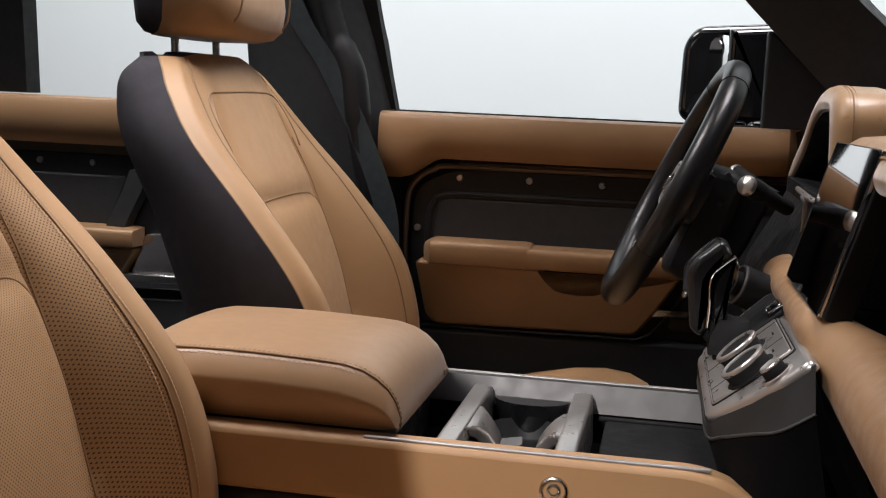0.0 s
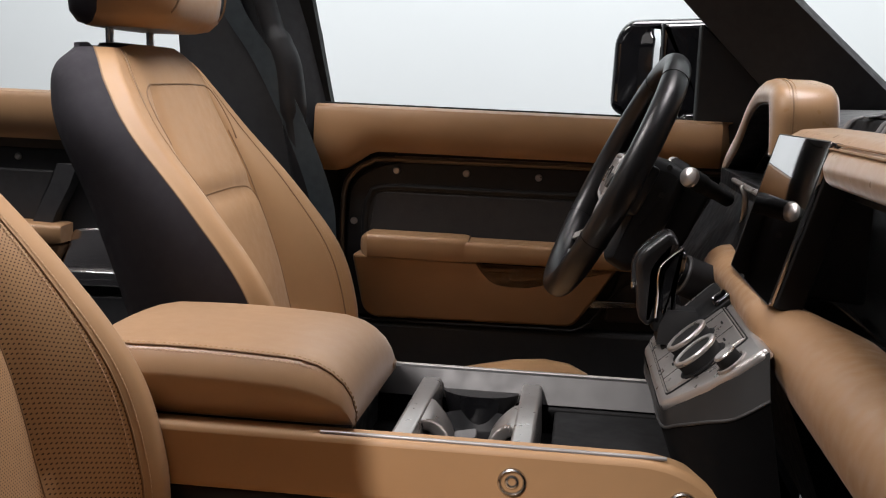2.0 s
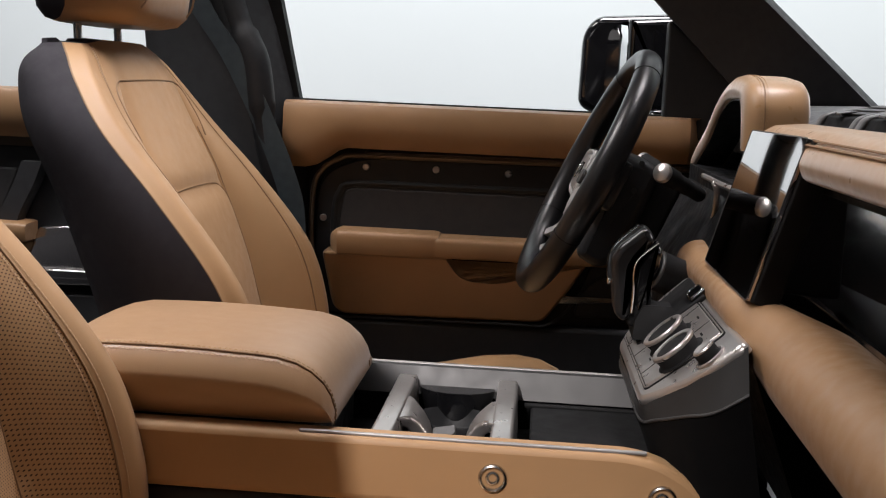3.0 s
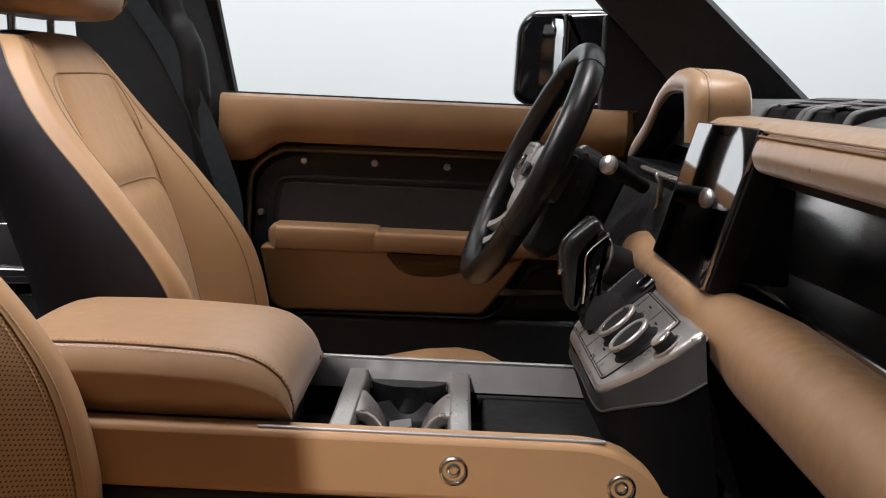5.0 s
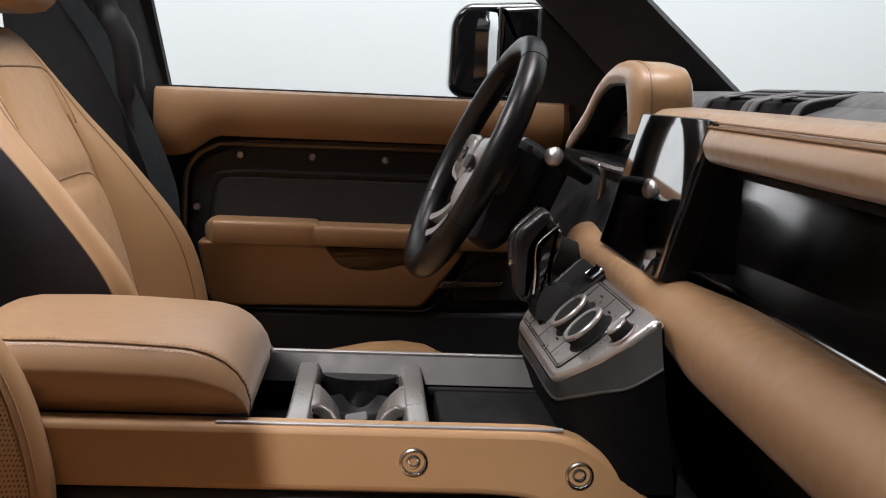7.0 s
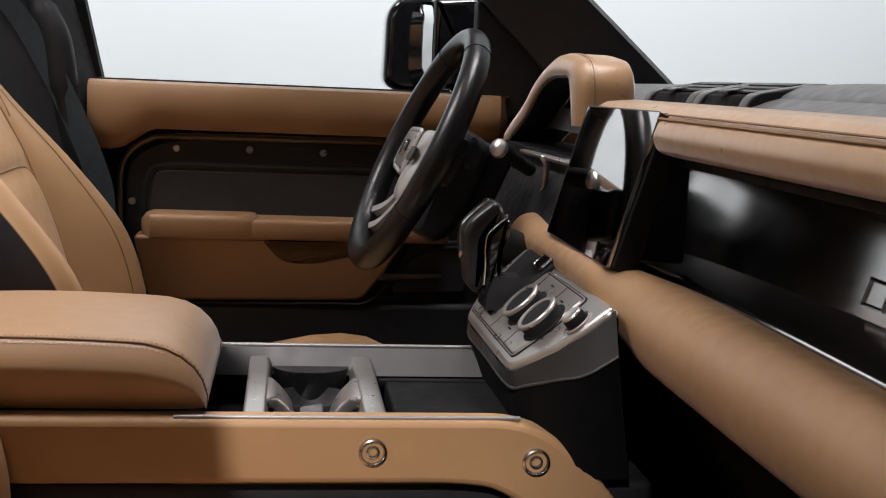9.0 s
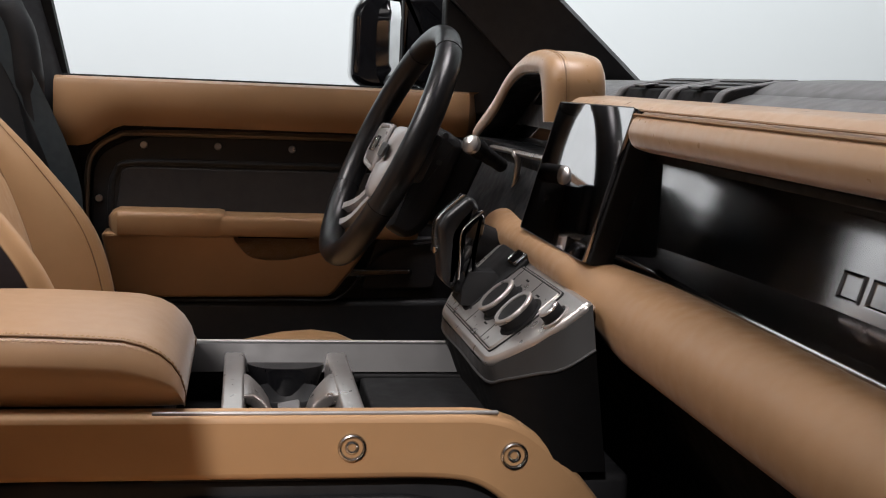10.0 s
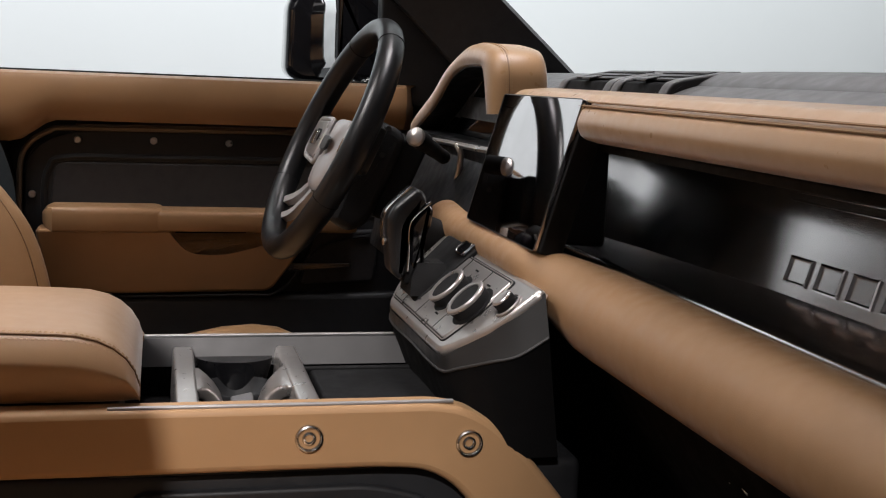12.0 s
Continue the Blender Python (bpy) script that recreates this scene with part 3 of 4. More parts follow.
    # headrest on two chrome posts
    front, rearh = [], []
    for z, w, xf, xb in ((1.033, 0.105, -0.428, -0.535), (1.038, 0.122, -0.411, -0.548), (1.052, 0.134, -0.400, -0.555), (1.085, 0.138, -0.397, -0.558), (1.13, 0.138, -0.402, -0.560), (1.18, 0.130, -0.418, -0.558), (1.205, 0.115, -0.435, -0.55), (1.215, 0.09, -0.455, -0.54)):
        ym = [SEAT_Y - w, SEAT_Y + w]
        xm = xf - 0.098
        front.append([(xm, ym[0], z), (xm + 0.035, ym[0] - 0.004, z), (xf - 0.018, ym[0] + 0.006, z), (xf - 0.004, ym[0] + 0.025, z), (xf, ym[0] + 0.06, z), (xf + 0.002, SEAT_Y, z),
                      (xf, ym[1] - 0.06, z), (xf - 0.004, ym[1] - 0.025, z), (xf - 0.018, ym[1] - 0.006, z), (xm + 0.035, ym[1] + 0.004, z), (xm, ym[1], z)])
        rearh.append([(xm, ym[1], z), (xb + 0.02, ym[1] - 0.01, z), (xb + 0.004, ym[1] - 0.03, z), (xb, SEAT_Y, z), (xb + 0.004, ym[0] + 0.03, z), (xb + 0.02, ym[0] + 0.01, z), (xm, ym[0], z)])
    head = part("headrest", loft(front), TAN, ob, "tan leather headrest face", 60)
    part("headrest_back", loft(rearh), FABRIC, ob, "charcoal headrest back", 60)
    for yo in (-0.0895, 0.0895):
        part("headrest_seam", tube(catmull([(-0.395 - 0.02, SEAT_Y + yo * 1.15, 1.045), (-0.394, SEAT_Y + yo * 1.15, 1.07), (-0.392, SEAT_Y + yo * 1.1, 1.13), (-0.41, SEAT_Y + yo, 1.185)], 5), 0.0016, 6), SEAM, ob)
    for yo in (-0.078, 0.078):
        part("headrest_post", tube([(-0.500, SEAT_Y + yo, 0.98), (-0.504, SEAT_Y + yo, 1.05)], 0.006, 12), CHROME, ob, "chrome headrest post")
        part("post_collar", lathe([(0.021, -0.012), (0.021, 0.0), (0.017, 0.006), (0.008, 0.007)], (-0.499, SEAT_Y + yo, 1.004), (0, 0, 1), 20), BLACK, ob, "black collar")
    return ob


driver_seat = front_seat()
passenger_seat = copy_thing(driver_seat, Matrix.Translation((-0.2 - 0.030, SEAT_Y - 0.829, 0.12 - 0.02)))
for o in passenger_seat.children:
    if o.name.startswith("back_cover"):
        o.data = o.data.copy()
        o.data.materials[0] = TAN_PERF

# driver's seat belt down the pillar
belt = thing("seat_belt", (-0.4, 0.70, 0.75), "black woven seat belt hanging down the pillar", "seat belt")
bp = catmull([(-0.500, 0.680, 1.20), (-0.452, 0.670, 1.09), (-0.388, 0.663, 1.0), (-0.325, 0.658, 0.88), (-0.281, 0.656, 0.77), (-0.272, 0.656, 0.70)], 6)
part("webbing", loft([[(p.x - 0.022, p.y + 0.008, p.z), (p.x + 0.022, p.y, p.z), (p.x + 0.022, p.y + 0.002, p.z), (p.x - 0.022, p.y + 0.010, p.z)] for p in bp]), BELT, belt)
part("buckle_stop", lathe([(0.006, -0.003), (0.008, 0), (0.006, 0.003)], (-0.30, 0.656, 0.75), (0, 1, 0), 14), RUBBER, belt)


# ---- centre console ----
con = thing("centre_console", (0, -0.09, 0.12), "centre console with tan leather sides, grey rails and an open tray", "console")
side = [(-0.60, 0.622), (0.255, 0.622), (0.285, 0.616), (0.315, 0.600), (0.357, 0.560), (0.398, 0.510), (0.46, 0.42), (0.36, 0.42), (0.30, 0.505), (0.275, 0.535), (0.245, 0.551), (0.20, 0.555), (-0.60, 0.556)]
part("side_panel", slab(fillet(side, 0.02), "y", -0.225, -0.252, 0.008, False), TAN, con, "tan leather side panel")
part("side_panel", slab(fillet(side, 0.02), "y", 0.066, 0.084, 0.008, False), TAN, con, "tan leather side panel")
part("lower_body", rbox((-0.6, -0.235, 0.12), (0.42, 0.06, 0.553), 0.01), BLACK, con)
part("lower_recess", slab(fillet([(-0.05, 0.535), (0.19, 0.535), (0.25, 0.52), (0.31, 0.44), (0.31, 0.2), (-0.05, 0.2)], 0.02), "y", -0.23, -0.244, 0.004, False), BLACK, con)
for y0, y1 in ((-0.2475, -0.2420), (0.0665, 0.0740)):
    part("rail", rbox((-0.07, y0, 0.6205), (0.272, y1, 0.6242), 0.0015), RAIL, con, "satin grey edge rail")
part("rear_box", rbox((-0.6, -0.224, 0.5), (-0.06, 0.05, 0.62), 0.01), BLACK, con)
# tray: sloped grey wall on the far side, dark wall on the near side, dark floor
part("tray_wall", loft([[(-0.07, 0.064, 0.6235), (-0.07, 0.052, 0.6235), (-0.07, 0.037, 0.592), (-0.07, 0.064, 0.586)], [(0.30, 0.064, 0.6235), (0.30, 0.052, 0.6235), (0.30, 0.037, 0.592), (0.30, 0.064, 0.586)]]), GRAPHITE, con, "satin grey tray wall")
part("tray_liner", rbox((-0.07, 0.040, 0.552), (0.30, 0.064, 0.590), 0.002), DEEP, con, "black tray liner")
part("tray_wall", rbox((-0.07, -0.238, 0.55), (0.255, -0.222, 0.6195), 0.003), BLACK, con)
part("tray_floor", rbox((-0.07, -0.224, 0.548), (0.31, 0.066, 0.556), 0.001), DEEP, con)
part("tray_mat", slab(fillet([(0.158, -0.215), (0.30, -0.215), (0.30, 0.033), (0.158, 0.033)], 0.01), "z", 0.556, 0.590, 0.004), RUBBER, con, "black rubber tray mat")
part("mat_groove", rbox((0.15, 0.016, 0.588), (0.30, 0.024, 0.5935), 0.002), RUBBER, con)


def bolt(x, z):
    part("bolt", lathe([(0.0145, 0.006), (0.0145, 0), (0.0138, -0.002), (0.0122, -0.0028), (0.0108, -0.001), (0.0098, 0.003), (0.0082, 0.004), (0.0076, 0.001), (0.0066, -0.001), (0.0050, -0.0014), (0.0036, 0.0), (0.0030, 0.002), (0, 0.002)], (x, -0.2525, z), (0, 1, 0), 32), BOLT, con, "satin metal bolt in a ring")


bolt(0.124, 0.589)
bolt(0.289, 0.579)

# cup holder insert: two satin bars with cradle arms
cup = thing("cup_holder", (0.065, -0.09, 0.556), "satin grey cup holder insert with two cradle bars", "cup holder")


def cradle(x, s):
    """A bar across the tray whose inner side steps out into two cupped arms."""
    for y0, y1 in ((-0.222, 0.040),):
        part("cradle_bar", slab(fillet([(x - s * 0.016, 0.556), (x - s * 0.013, 0.616), (x + s * 0.010, 0.616), (x + s * 0.012, 0.600), (x + s * 0.014, 0.556)], 0.004), "y", y0, y1, 0.004), SATIN, cup, "satin grey bar")
    # the arm: a thick tongue that leans down into the well, with a cupped tip
    rings = []
    for dx, zc, hw, th, yc in ((0.004, 0.609, 0.050, 0.010, -0.100), (0.012, 0.608, 0.044, 0.013, -0.100), (0.019, 0.603, 0.032, 0.016, -0.098), (0.027, 0.594, 0.026, 0.018, -0.096), (0.034, 0.583, 0.024, 0.018, -0.095), (0.039, 0.571, 0.023, 0.014, -0.095), (0.040, 0.562, 0.022, 0.010, -0.095)):
        sec = fillet([(yc - hw, -th / 2), (yc + hw, -th / 2), (yc + hw, th / 2), (yc - hw, th / 2)], th * 0.35, 4)
        rings.append([(x + s * (dx + h * 0.35), y, zc + h * 0.9) for y, h in sec])
    part("cradle_arm", loft(rings), SATIN, cup, "satin grey arm")


cradle(0.008, 1)
cradle(0.128, -1)
for yc in (-0.03,):
    part("cup_well", lathe([(0, 0), (0.040, 0), (0.046, 0.026), (0.045, 0.029), (0.043, 0.026), (0.036, 0.008), (0.03, 0.003), (0, 0.002)], (0.068, yc, 0.556), (0, 0, 1), 40), BLACK, cup, "glossy dark cup well")
curve = [(0.068 - 0.046 * math.cos(w), 0.036 - 0.034 * math.sin(w)) for w in np.linspace(0, math.pi, 17)]
part("cup_back", loft([[(0.068 + (a - 0.068) * k, 0.036 + (b - 0.036) * k, z) for a, b in curve] for z, k in ((0.557, 0.75), (0.572, 0.85), (0.588, 0.94), (0.600, 1.0), (0.604, 1.0))]), GLOSS, cup, "glossy dark back of the cup well")
part("spring_tab", moved(slab(fillet([(-0.012, -0.008), (0.014, -0.006), (0.016, 0.008), (-0.008, 0.01)], 0.003), "z", 0, 0.004, 0.001), pose(0.064, -0.135, 0.594, 25, -12, 10)), GRAPHITE, cup, "small metal tab")

# armrest lid over the rear of the console
arm = thing("console_armrest", (-0.18, -0.09, 0.626), "tan leather padded console armrest with stitched edge", "armrest")
rings = []
for x, top, f in [(-0.345, 0.672, 0.96), (-0.342, 0.684, 0.985), (-0.33, 0.692, 1)] + [(x, 0.6955 + 0.003 * math.sin((x + 0.33) / 0.21 * math.pi), 1) for x in np.linspace(-0.31, -0.12, 10)] + [(-0.10, 0.694, 1), (-0.08, 0.689, 1), (-0.065, 0.681, 0.995), (-0.053, 0.670, 0.985), (-0.045, 0.657, 0.97), (-0.040, 0.640, 0.955), (-0.040, 0.629, 0.95)]:
    yl, yr = -0.0955 - 0.1455 * f, -0.0955 + 0.1455 * f
    top -= 0.004
    bot = 0.6238
    h = top - bot
    c = min(0.026, h * 0.42)
    rings.append([(x, yl + 0.018, bot), (x, yl + 0.014, bot + h * 0.04), (x, yl + 0.0085, bot + h * 0.2), (x, yl + 0.004, bot + h * 0.38), (x, yl + 0.001, top - c * 1.12), (x, yl + 0.002, top - c * 0.95), (x, yl + 0.016, top - c * 0.22), (x, yl + 0.021, top - c * 0.06), (x, yl + 0.026, top)]
                 + [(x, yl + 0.026 + (yr - yl - 0.05) * w, top + 0.005 * math.sin(w * math.pi)) for w in np.linspace(0.06, 0.94, 12)]
                 + [(x, yr - 0.024, top - c * 0.04), (x, yr - 0.012, top - c * 0.25), (x, yr - 0.002, top - c * 0.9), (x, yr, top - c * 1.2), (x, yr - 0.004, bot + h * 0.1), (x, yr - 0.010, bot)])
part("lid", loft(rings), TAN_LID, arm, "tan leather lid", 60)
edge_l = [r[7] for r in rings][2:]
part("edge_seam", tube([Vector(p) + Vector((0, -0.0006, 0.0003)) for p in edge_l], 0.0011, 6), SEAM, arm)
for off in ((0, -0.0045, -0.0042), (0, 0.004, 0.0012)):
    part("stitching", stitches([Vector(p) + Vector(off) for p in edge_l], 0.0055, 0.0038, 0.0008, (0, -0.6, 1)), STITCH, arm, "row of tan stitches")
part("lid_hook", loft([[(x0, 0.018, z), (x1, 0.016, z), (x1, 0.036, z), (x0, 0.040, z)] for x0, x1, z in ((-0.068, -0.052, 0.648), (-0.062, -0.044, 0.641), (-0.052, -0.0385, 0.634), (-0.046, -0.0385, 0.6285))]), TAN_LID, arm, "curled front corner of the lid")
part("lid_hole", lathe([(0.0, 0.0012), (0.0055, 0.0008), (0.0085, 0.0020), (0.0105, 0.0018), (0.0115, -0.004)], (-0.297, -0.2135, 0.6890), (0.0, -0.25, 1), 28), RUBBER, arm, "dark round finger hole")
part("lid_base", rbox((-0.34, -0.218, 0.6205), (-0.06, 0.042, 0.6236), 0.001), BLACK, arm)

# ---- climate panel and shifter ----
cp = thing("climate_panel", (0.31, -0.085, 0.64), "sloping satin grey control panel with two rotary dials", "control panel")
O, U, V = Vector((0.262, -0.200, 0.663)), Vector((-0.0156, 0.9999, 0.004)), Vector((0.735, 0.0, 0.678))
N = V.cross(U).normalized()
DEPTH = 0.1224


def on_panel(y, v, h=0.0):
    """A place on the panel: y across the car, v from 0 at the lower edge to 1 at the upper one."""
    return O + U * (y + 0.200) + V * (v * DEPTH) + N * h


def panel_slab(pts, lo, hi, bev):
    f = slab([(y + 0.200, v * DEPTH) for y, v in pts], "z", lo, hi, bev, False)
    return moved(f, Matrix.Translation(O) @ Matrix((U, V, N)).transposed().to_4x4())


def panel_round(pts, r):
    """An outline on the panel with its corners rounded at true size."""
    return [(y, v / DEPTH) for y, v in fillet([(y, v * DEPTH) for y, v in pts], r)]


shield = [(-0.200, 0.0), (0.056, 0.0), (0.095, 0.22), (0.118, 0.60), (0.120, 0.99), (-0.276, 0.99), (-0.268, 0.66), (-0.252, 0.40), (-0.222, 0.14)]
part("surround", panel_slab(panel_round(shield, 0.012), -0.011, 0, 0.007), SATIN, cp, "satin grey surround")
rim = [(0.110, 0.60), (0.090, 0.22), (0.056, 0.004), (-0.07, 0.0), (-0.198, 0.004), (-0.222, 0.14), (-0.250, 0.40), (-0.266, 0.66), (-0.274, 0.98)]
rows = []
for k in (0.0, 0.12, 0.3, 0.6, 0.85, 1.0):
    ring = []
    for y, v in rim:
        s = smooth(-0.19, -0.23, y)
        drop = (0.017 + 0.026 * smooth(0.1, 0.9, v) * s) * k
        p = on_panel(y, v, -0.005)
        ring.append(p + Vector((0.002 * k, (-0.018 * s + 0.004) * k, -drop)))
    rows.append(catmull(ring, 4))
part("chin_band", loft(rows, closed=False, cap=False), CHIN, cp, "dark grey band under the panel")
part("chin_lip", tube(rows[-1], 0.0017, 8), GRAPHITE, cp, "grey lower lip")
under = [[p, Vector((p.x + 0.030, max(p.y, -0.262) + 0.012, 0.56))] for p in rows[-1]]
part("chin", loft(under, closed=False, cap=False), DEEP, cp, "black base")
field = [(-0.188, 0.13), (0.058, 0.13), (0.082, 0.30), (0.092, 0.88), (-0.204, 0.88), (-0.202, 0.5)]
grown = [(-0.193, 0.10), (0.062, 0.10), (0.088, 0.29), (0.098, 0.915), (-0.211, 0.915), (-0.208, 0.5)]
part("inner_frame", panel_slab(panel_round(grown, 0.008), -0.002, 0.0012, 0.001), RUBBER, cp)
part("frame_bead", tube([on_panel(y, v, 0.0014) for y, v in panel_round([((a[0] + b[0]) / 2, (a[1] + b[1]) / 2) for a, b in zip(field, grown)], 0.007)], 0.0009, 6, True), SATIN, cp, "thin bright bead")
part("key_field", panel_slab(panel_round(field, 0.006), -0.002, 0.003, 0.0012), SATIN, cp, "satin grey key field")
for y in (-0.142, -0.060, 0.010):
    part("key_gap", panel_slab([(y, 0.135), (y + 0.0014, 0.135), (y + 0.0014, 0.875), (y, 0.875)], 0.0, 0.0034, 0.0002), RUBBER, cp)
part("key_gap", panel_slab([(-0.201, 0.50), (0.085, 0.50), (0.085, 0.512), (-0.201, 0.512)], 0.0, 0.0034, 0.0002), RUBBER, cp)
for y, v in ((-0.165, 0.74), (-0.10, 0.80), (-0.03, 0.77), (-0.115, 0.25), (-0.03, 0.25)):
    part("key_mark", panel_slab([(y - 0.006, v), (y + 0.006, v), (y + 0.006, v + 0.018), (y - 0.006, v + 0.018)], 0.0025, 0.0033, 0.0001), RUBBER, cp, "small dark key mark")
part("selector_plate", panel_slab(panel_round([(-0.030, 0.20), (0.072, 0.24), (0.088, 0.98), (-0.045, 0.98)], 0.010), 0.0, 0.0048, 0.0015), RUBBER, cp, "black plate round the selector")
part("plate_button", panel_slab(panel_round([(-0.035, 0.84), (0.005, 0.84), (0.005, 1.02), (-0.035, 1.02)], 0.006), 0.0, 0.009, 0.003), GLOSS, cp, "gloss black button")
part("button_edge", tube([on_panel(y, v, 0.0092) for y, v in panel_round([(-0.032, 0.86), (0.002, 0.86), (0.002, 1.00), (-0.032, 1.00)], 0.005)], 0.0007, 6, True), CHROME, cp, "thin chrome edge")
part("park_key", panel_slab(panel_round([(0.020, 0.20), (0.045, 0.20), (0.045, 0.40), (0.020, 0.40)], 0.006), 0.0, 0.007, 0.002), SATIN, cp, "small satin key")


def dial(y, v, r, h):
    c = on_panel(y, v, 0.002)
    part("dial_seat", lathe([(r * 1.13, 0), (r * 1.13, 0.0016), (r * 1.05, 0.002)], c, N, 36), RUBBER, cp, "black seat ring")
    d = part("dial", lathe([(r * 0.98, 0), (r * 0.94, 0.002), (r * 0.96, h * 0.5), (r, h * 0.8), (r * 1.0, h * 0.9)], c, N, 36), RUBBER, cp, "black knurled dial")
    part("dial_ring", lathe([(r * 0.99, h * 0.72), (r * 1.03, h * 0.80), (r * 1.03, h * 0.93), (r * 0.99, h), (r * 0.92, h * 1.03), (r * 0.80, h * 0.97), (r * 0.78, h * 0.70)], c, N, 40, ring=True), SATIN, d, "satin chrome ring")
    part("dial_face", lathe([(r * 0.82, h * 0.30), (r * 0.82, h * 0.55), (r * 0.5, h * 0.5), (0, h * 0.5)], c, N, 36), GLOSS, d, "dark glass face")


dial(-0.103, 0.50, 0.0245, 0.0165)
dial(-0.181, 0.51, 0.0245, 0.0165)
small = on_panel(-0.246, 0.70, 0.0)
part("knob_seat", lathe([(0.0165, 0), (0.0165, 0.0022), (0.0145, 0.003), (0.0138, 0.001)], small, N, 28), SATIN, cp, "satin ring round the small knob")
kn = part("volume_knob", lathe([(0.0132, 0), (0.0132, 0.002), (0.0118, 0.003), (0.0118, 0.0105), (0.0112, 0.012)], small, N, 28), RUBBER, cp, "small black volume knob")
part("knob_cap", lathe([(0.0114, 0.0112), (0.0114, 0.0128), (0.0098, 0.0140), (0.0085, 0.0134), (0, 0.0134)], small, N, 28), SATIN, kn, "satin cap")

START = Vector((0.310, 0.14, 0.746))
sh = thing("gear_selector", (0.27, -0.06, 0.70), "black gear selector with chrome edging", "gear lever")
sx, sy, sz = 0.010, 0.045, -0.005
prof = fillet([(0.237, 0.722), (0.230, 0.785), (0.238, 0.800), (0.264, 0.823), (0.273, 0.820), (0.279, 0.808), (0.262, 0.788), (0.255, 0.775), (0.256, 0.735), (0.256, 0.720), (0.248, 0.712)], 0.005)
grip = [(a + sx, b + sz) for a, b in prof]
part("lever", slab(grip, "y", -0.068 + sy, -0.015 + sy, 0.008), RIM, sh, "black leather grip")
fr = [(a + sx, b + sz) for a, b in fillet([(0.258, 0.735), (0.258, 0.778), (0.268, 0.792), (0.282, 0.806), (0.288, 0.798), (0.286, 0.778), (0.278, 0.760), (0.280, 0.725), (0.262, 0.72)], 0.004)]
part("grip_front", slab(fr, "y", -0.060 + sy, -0.023 + sy, 0.006), GLOSS, sh, "gloss black front of the grip")


def on_lever(pts, y):
    return catmull([(a + sx, y + sy, b + sz) for a, b in pts], 6)


part("spine", loft([[(p.x - 0.003, p.y - 0.010, p.z + 0.001), (p.x - 0.004, p.y, p.z + 0.0016), (p.x - 0.003, p.y + 0.010, p.z + 0.001), (p.x + 0.003, p.y + 0.010, p.z - 0.001), (p.x + 0.003, p.y - 0.010, p.z - 0.001)] for p in on_lever([(0.231, 0.76), (0.231, 0.785), (0.239, 0.800), (0.263, 0.823)], -0.042)]), CHROME, sh, "bright spine")
part("lever_edge", tube(on_lever([(0.282, 0.807), (0.264, 0.791), (0.2565, 0.777), (0.2570, 0.745), (0.2560, 0.724)], -0.0665), 0.0018, 8), CHROME, sh, "chrome edge")
part("side_button", lathe([(0.004, -0.002), (0.004, 0.001), (0, 0.0015)], (0.2315 + sx - 0.003, -0.055 + sy, 0.758 + sz), (-1, -0.3, 0), 14), CHROME, sh, "small chrome button")
part("boot", loft([[(0.296 + a * r * 0.9, -0.0 + b * r, z) for a, b in ((-1, -1), (1, -1), (1, 1), (-1, 1))] for z, r in ((0.690, 0.030), (0.712, 0.028), (0.728, 0.018))]), RUBBER, sh, "black boot")
part("neck", rbox((0.262, -0.015, 0.700), (0.30, 0.022, 0.730), 0.008), RUBBER, sh)

# start button on the panel beside the column
st = part("start_button", lathe([(0.0, -0.075), (0.026, -0.075), (0.026, 0.004), (0.022, 0.006), (0.019, 0.004), (0.016, 0.004), (0.0155, 0.012), (0.012, 0.014), (0, 0.014)], START, (-0.9, -0.25, 0.35), 32), RUBBER, cp, "round start button")
part("button_ring", lathe([(0.0262, 0.003), (0.0262, 0.005), (0.0235, 0.0065), (0.0235, 0.004)], START, (-0.9, -0.25, 0.35), 32, ring=True), GRAPHITE, st, "satin ring")
part("button_cap", lathe([(0.0125, 0.0138), (0.0125, 0.0155), (0.010, 0.0165), (0, 0.0165)], START, (-0.9, -0.25, 0.35), 28), GRAPHITE, st, "satin cap")

# ---- dashboard ----
dash = thing("dashboard", (0.55, -0.09, 0.40), "dashboard with tan leather bars, dark metal beam and grey top", "dashboard")
top_pts = [(0.45, 0.885), (0.452, 0.928), (0.47, 0.938), (0.50, 0.950), (0.56, 0.962), (0.66, 0.966), (0.80, 0.955), (0.80, 0.88)]
part("dash_top", along(fillet(top_pts, 0.008, 3), np.linspace(-0.86, 0.68, 12)), DASHTOP, dash, "dark grey soft dash top")
bar = fillet([(0.425, 0.887), (0.402, 0.893), (0.396, 0.908), (0.402, 0.923), (0.408, 0.926), (0.425, 0.936), (0.465, 0.940), (0.47, 0.90)], 0.006, 3)
part("top_pad", along(fillet([(0.415, 0.922), (0.4125, 0.9285), (0.428, 0.9385), (0.468, 0.9425), (0.472, 0.92)], 0.004, 3), np.linspace(-0.84, 0.075, 20)), TAN_DASH, dash, "tan leather top pad")
part("upper_bar", loft([[(0.433 + (p[0] - 0.433) * k, y, 0.913 + (p[1] - 0.913) * k) for p in bar] for y, k in [(q, 1) for q in np.linspace(-0.84, -0.225, 16)] + [(-0.219, 0.97), (-0.214, 0.9), (-0.211, 0.78)]]), TAN_DASH, dash, "tan leather upper bar")
part("bar_seam", tube([(0.405, y, 0.9262) for y in np.linspace(-0.84, -0.20, 20)], 0.0016, 6), SEAM, dash)
part("bar_seam", tube([(0.4115, y, 0.9305) for y in np.linspace(-0.84, -0.20, 20)], 0.0012, 6), SEAM, dash)
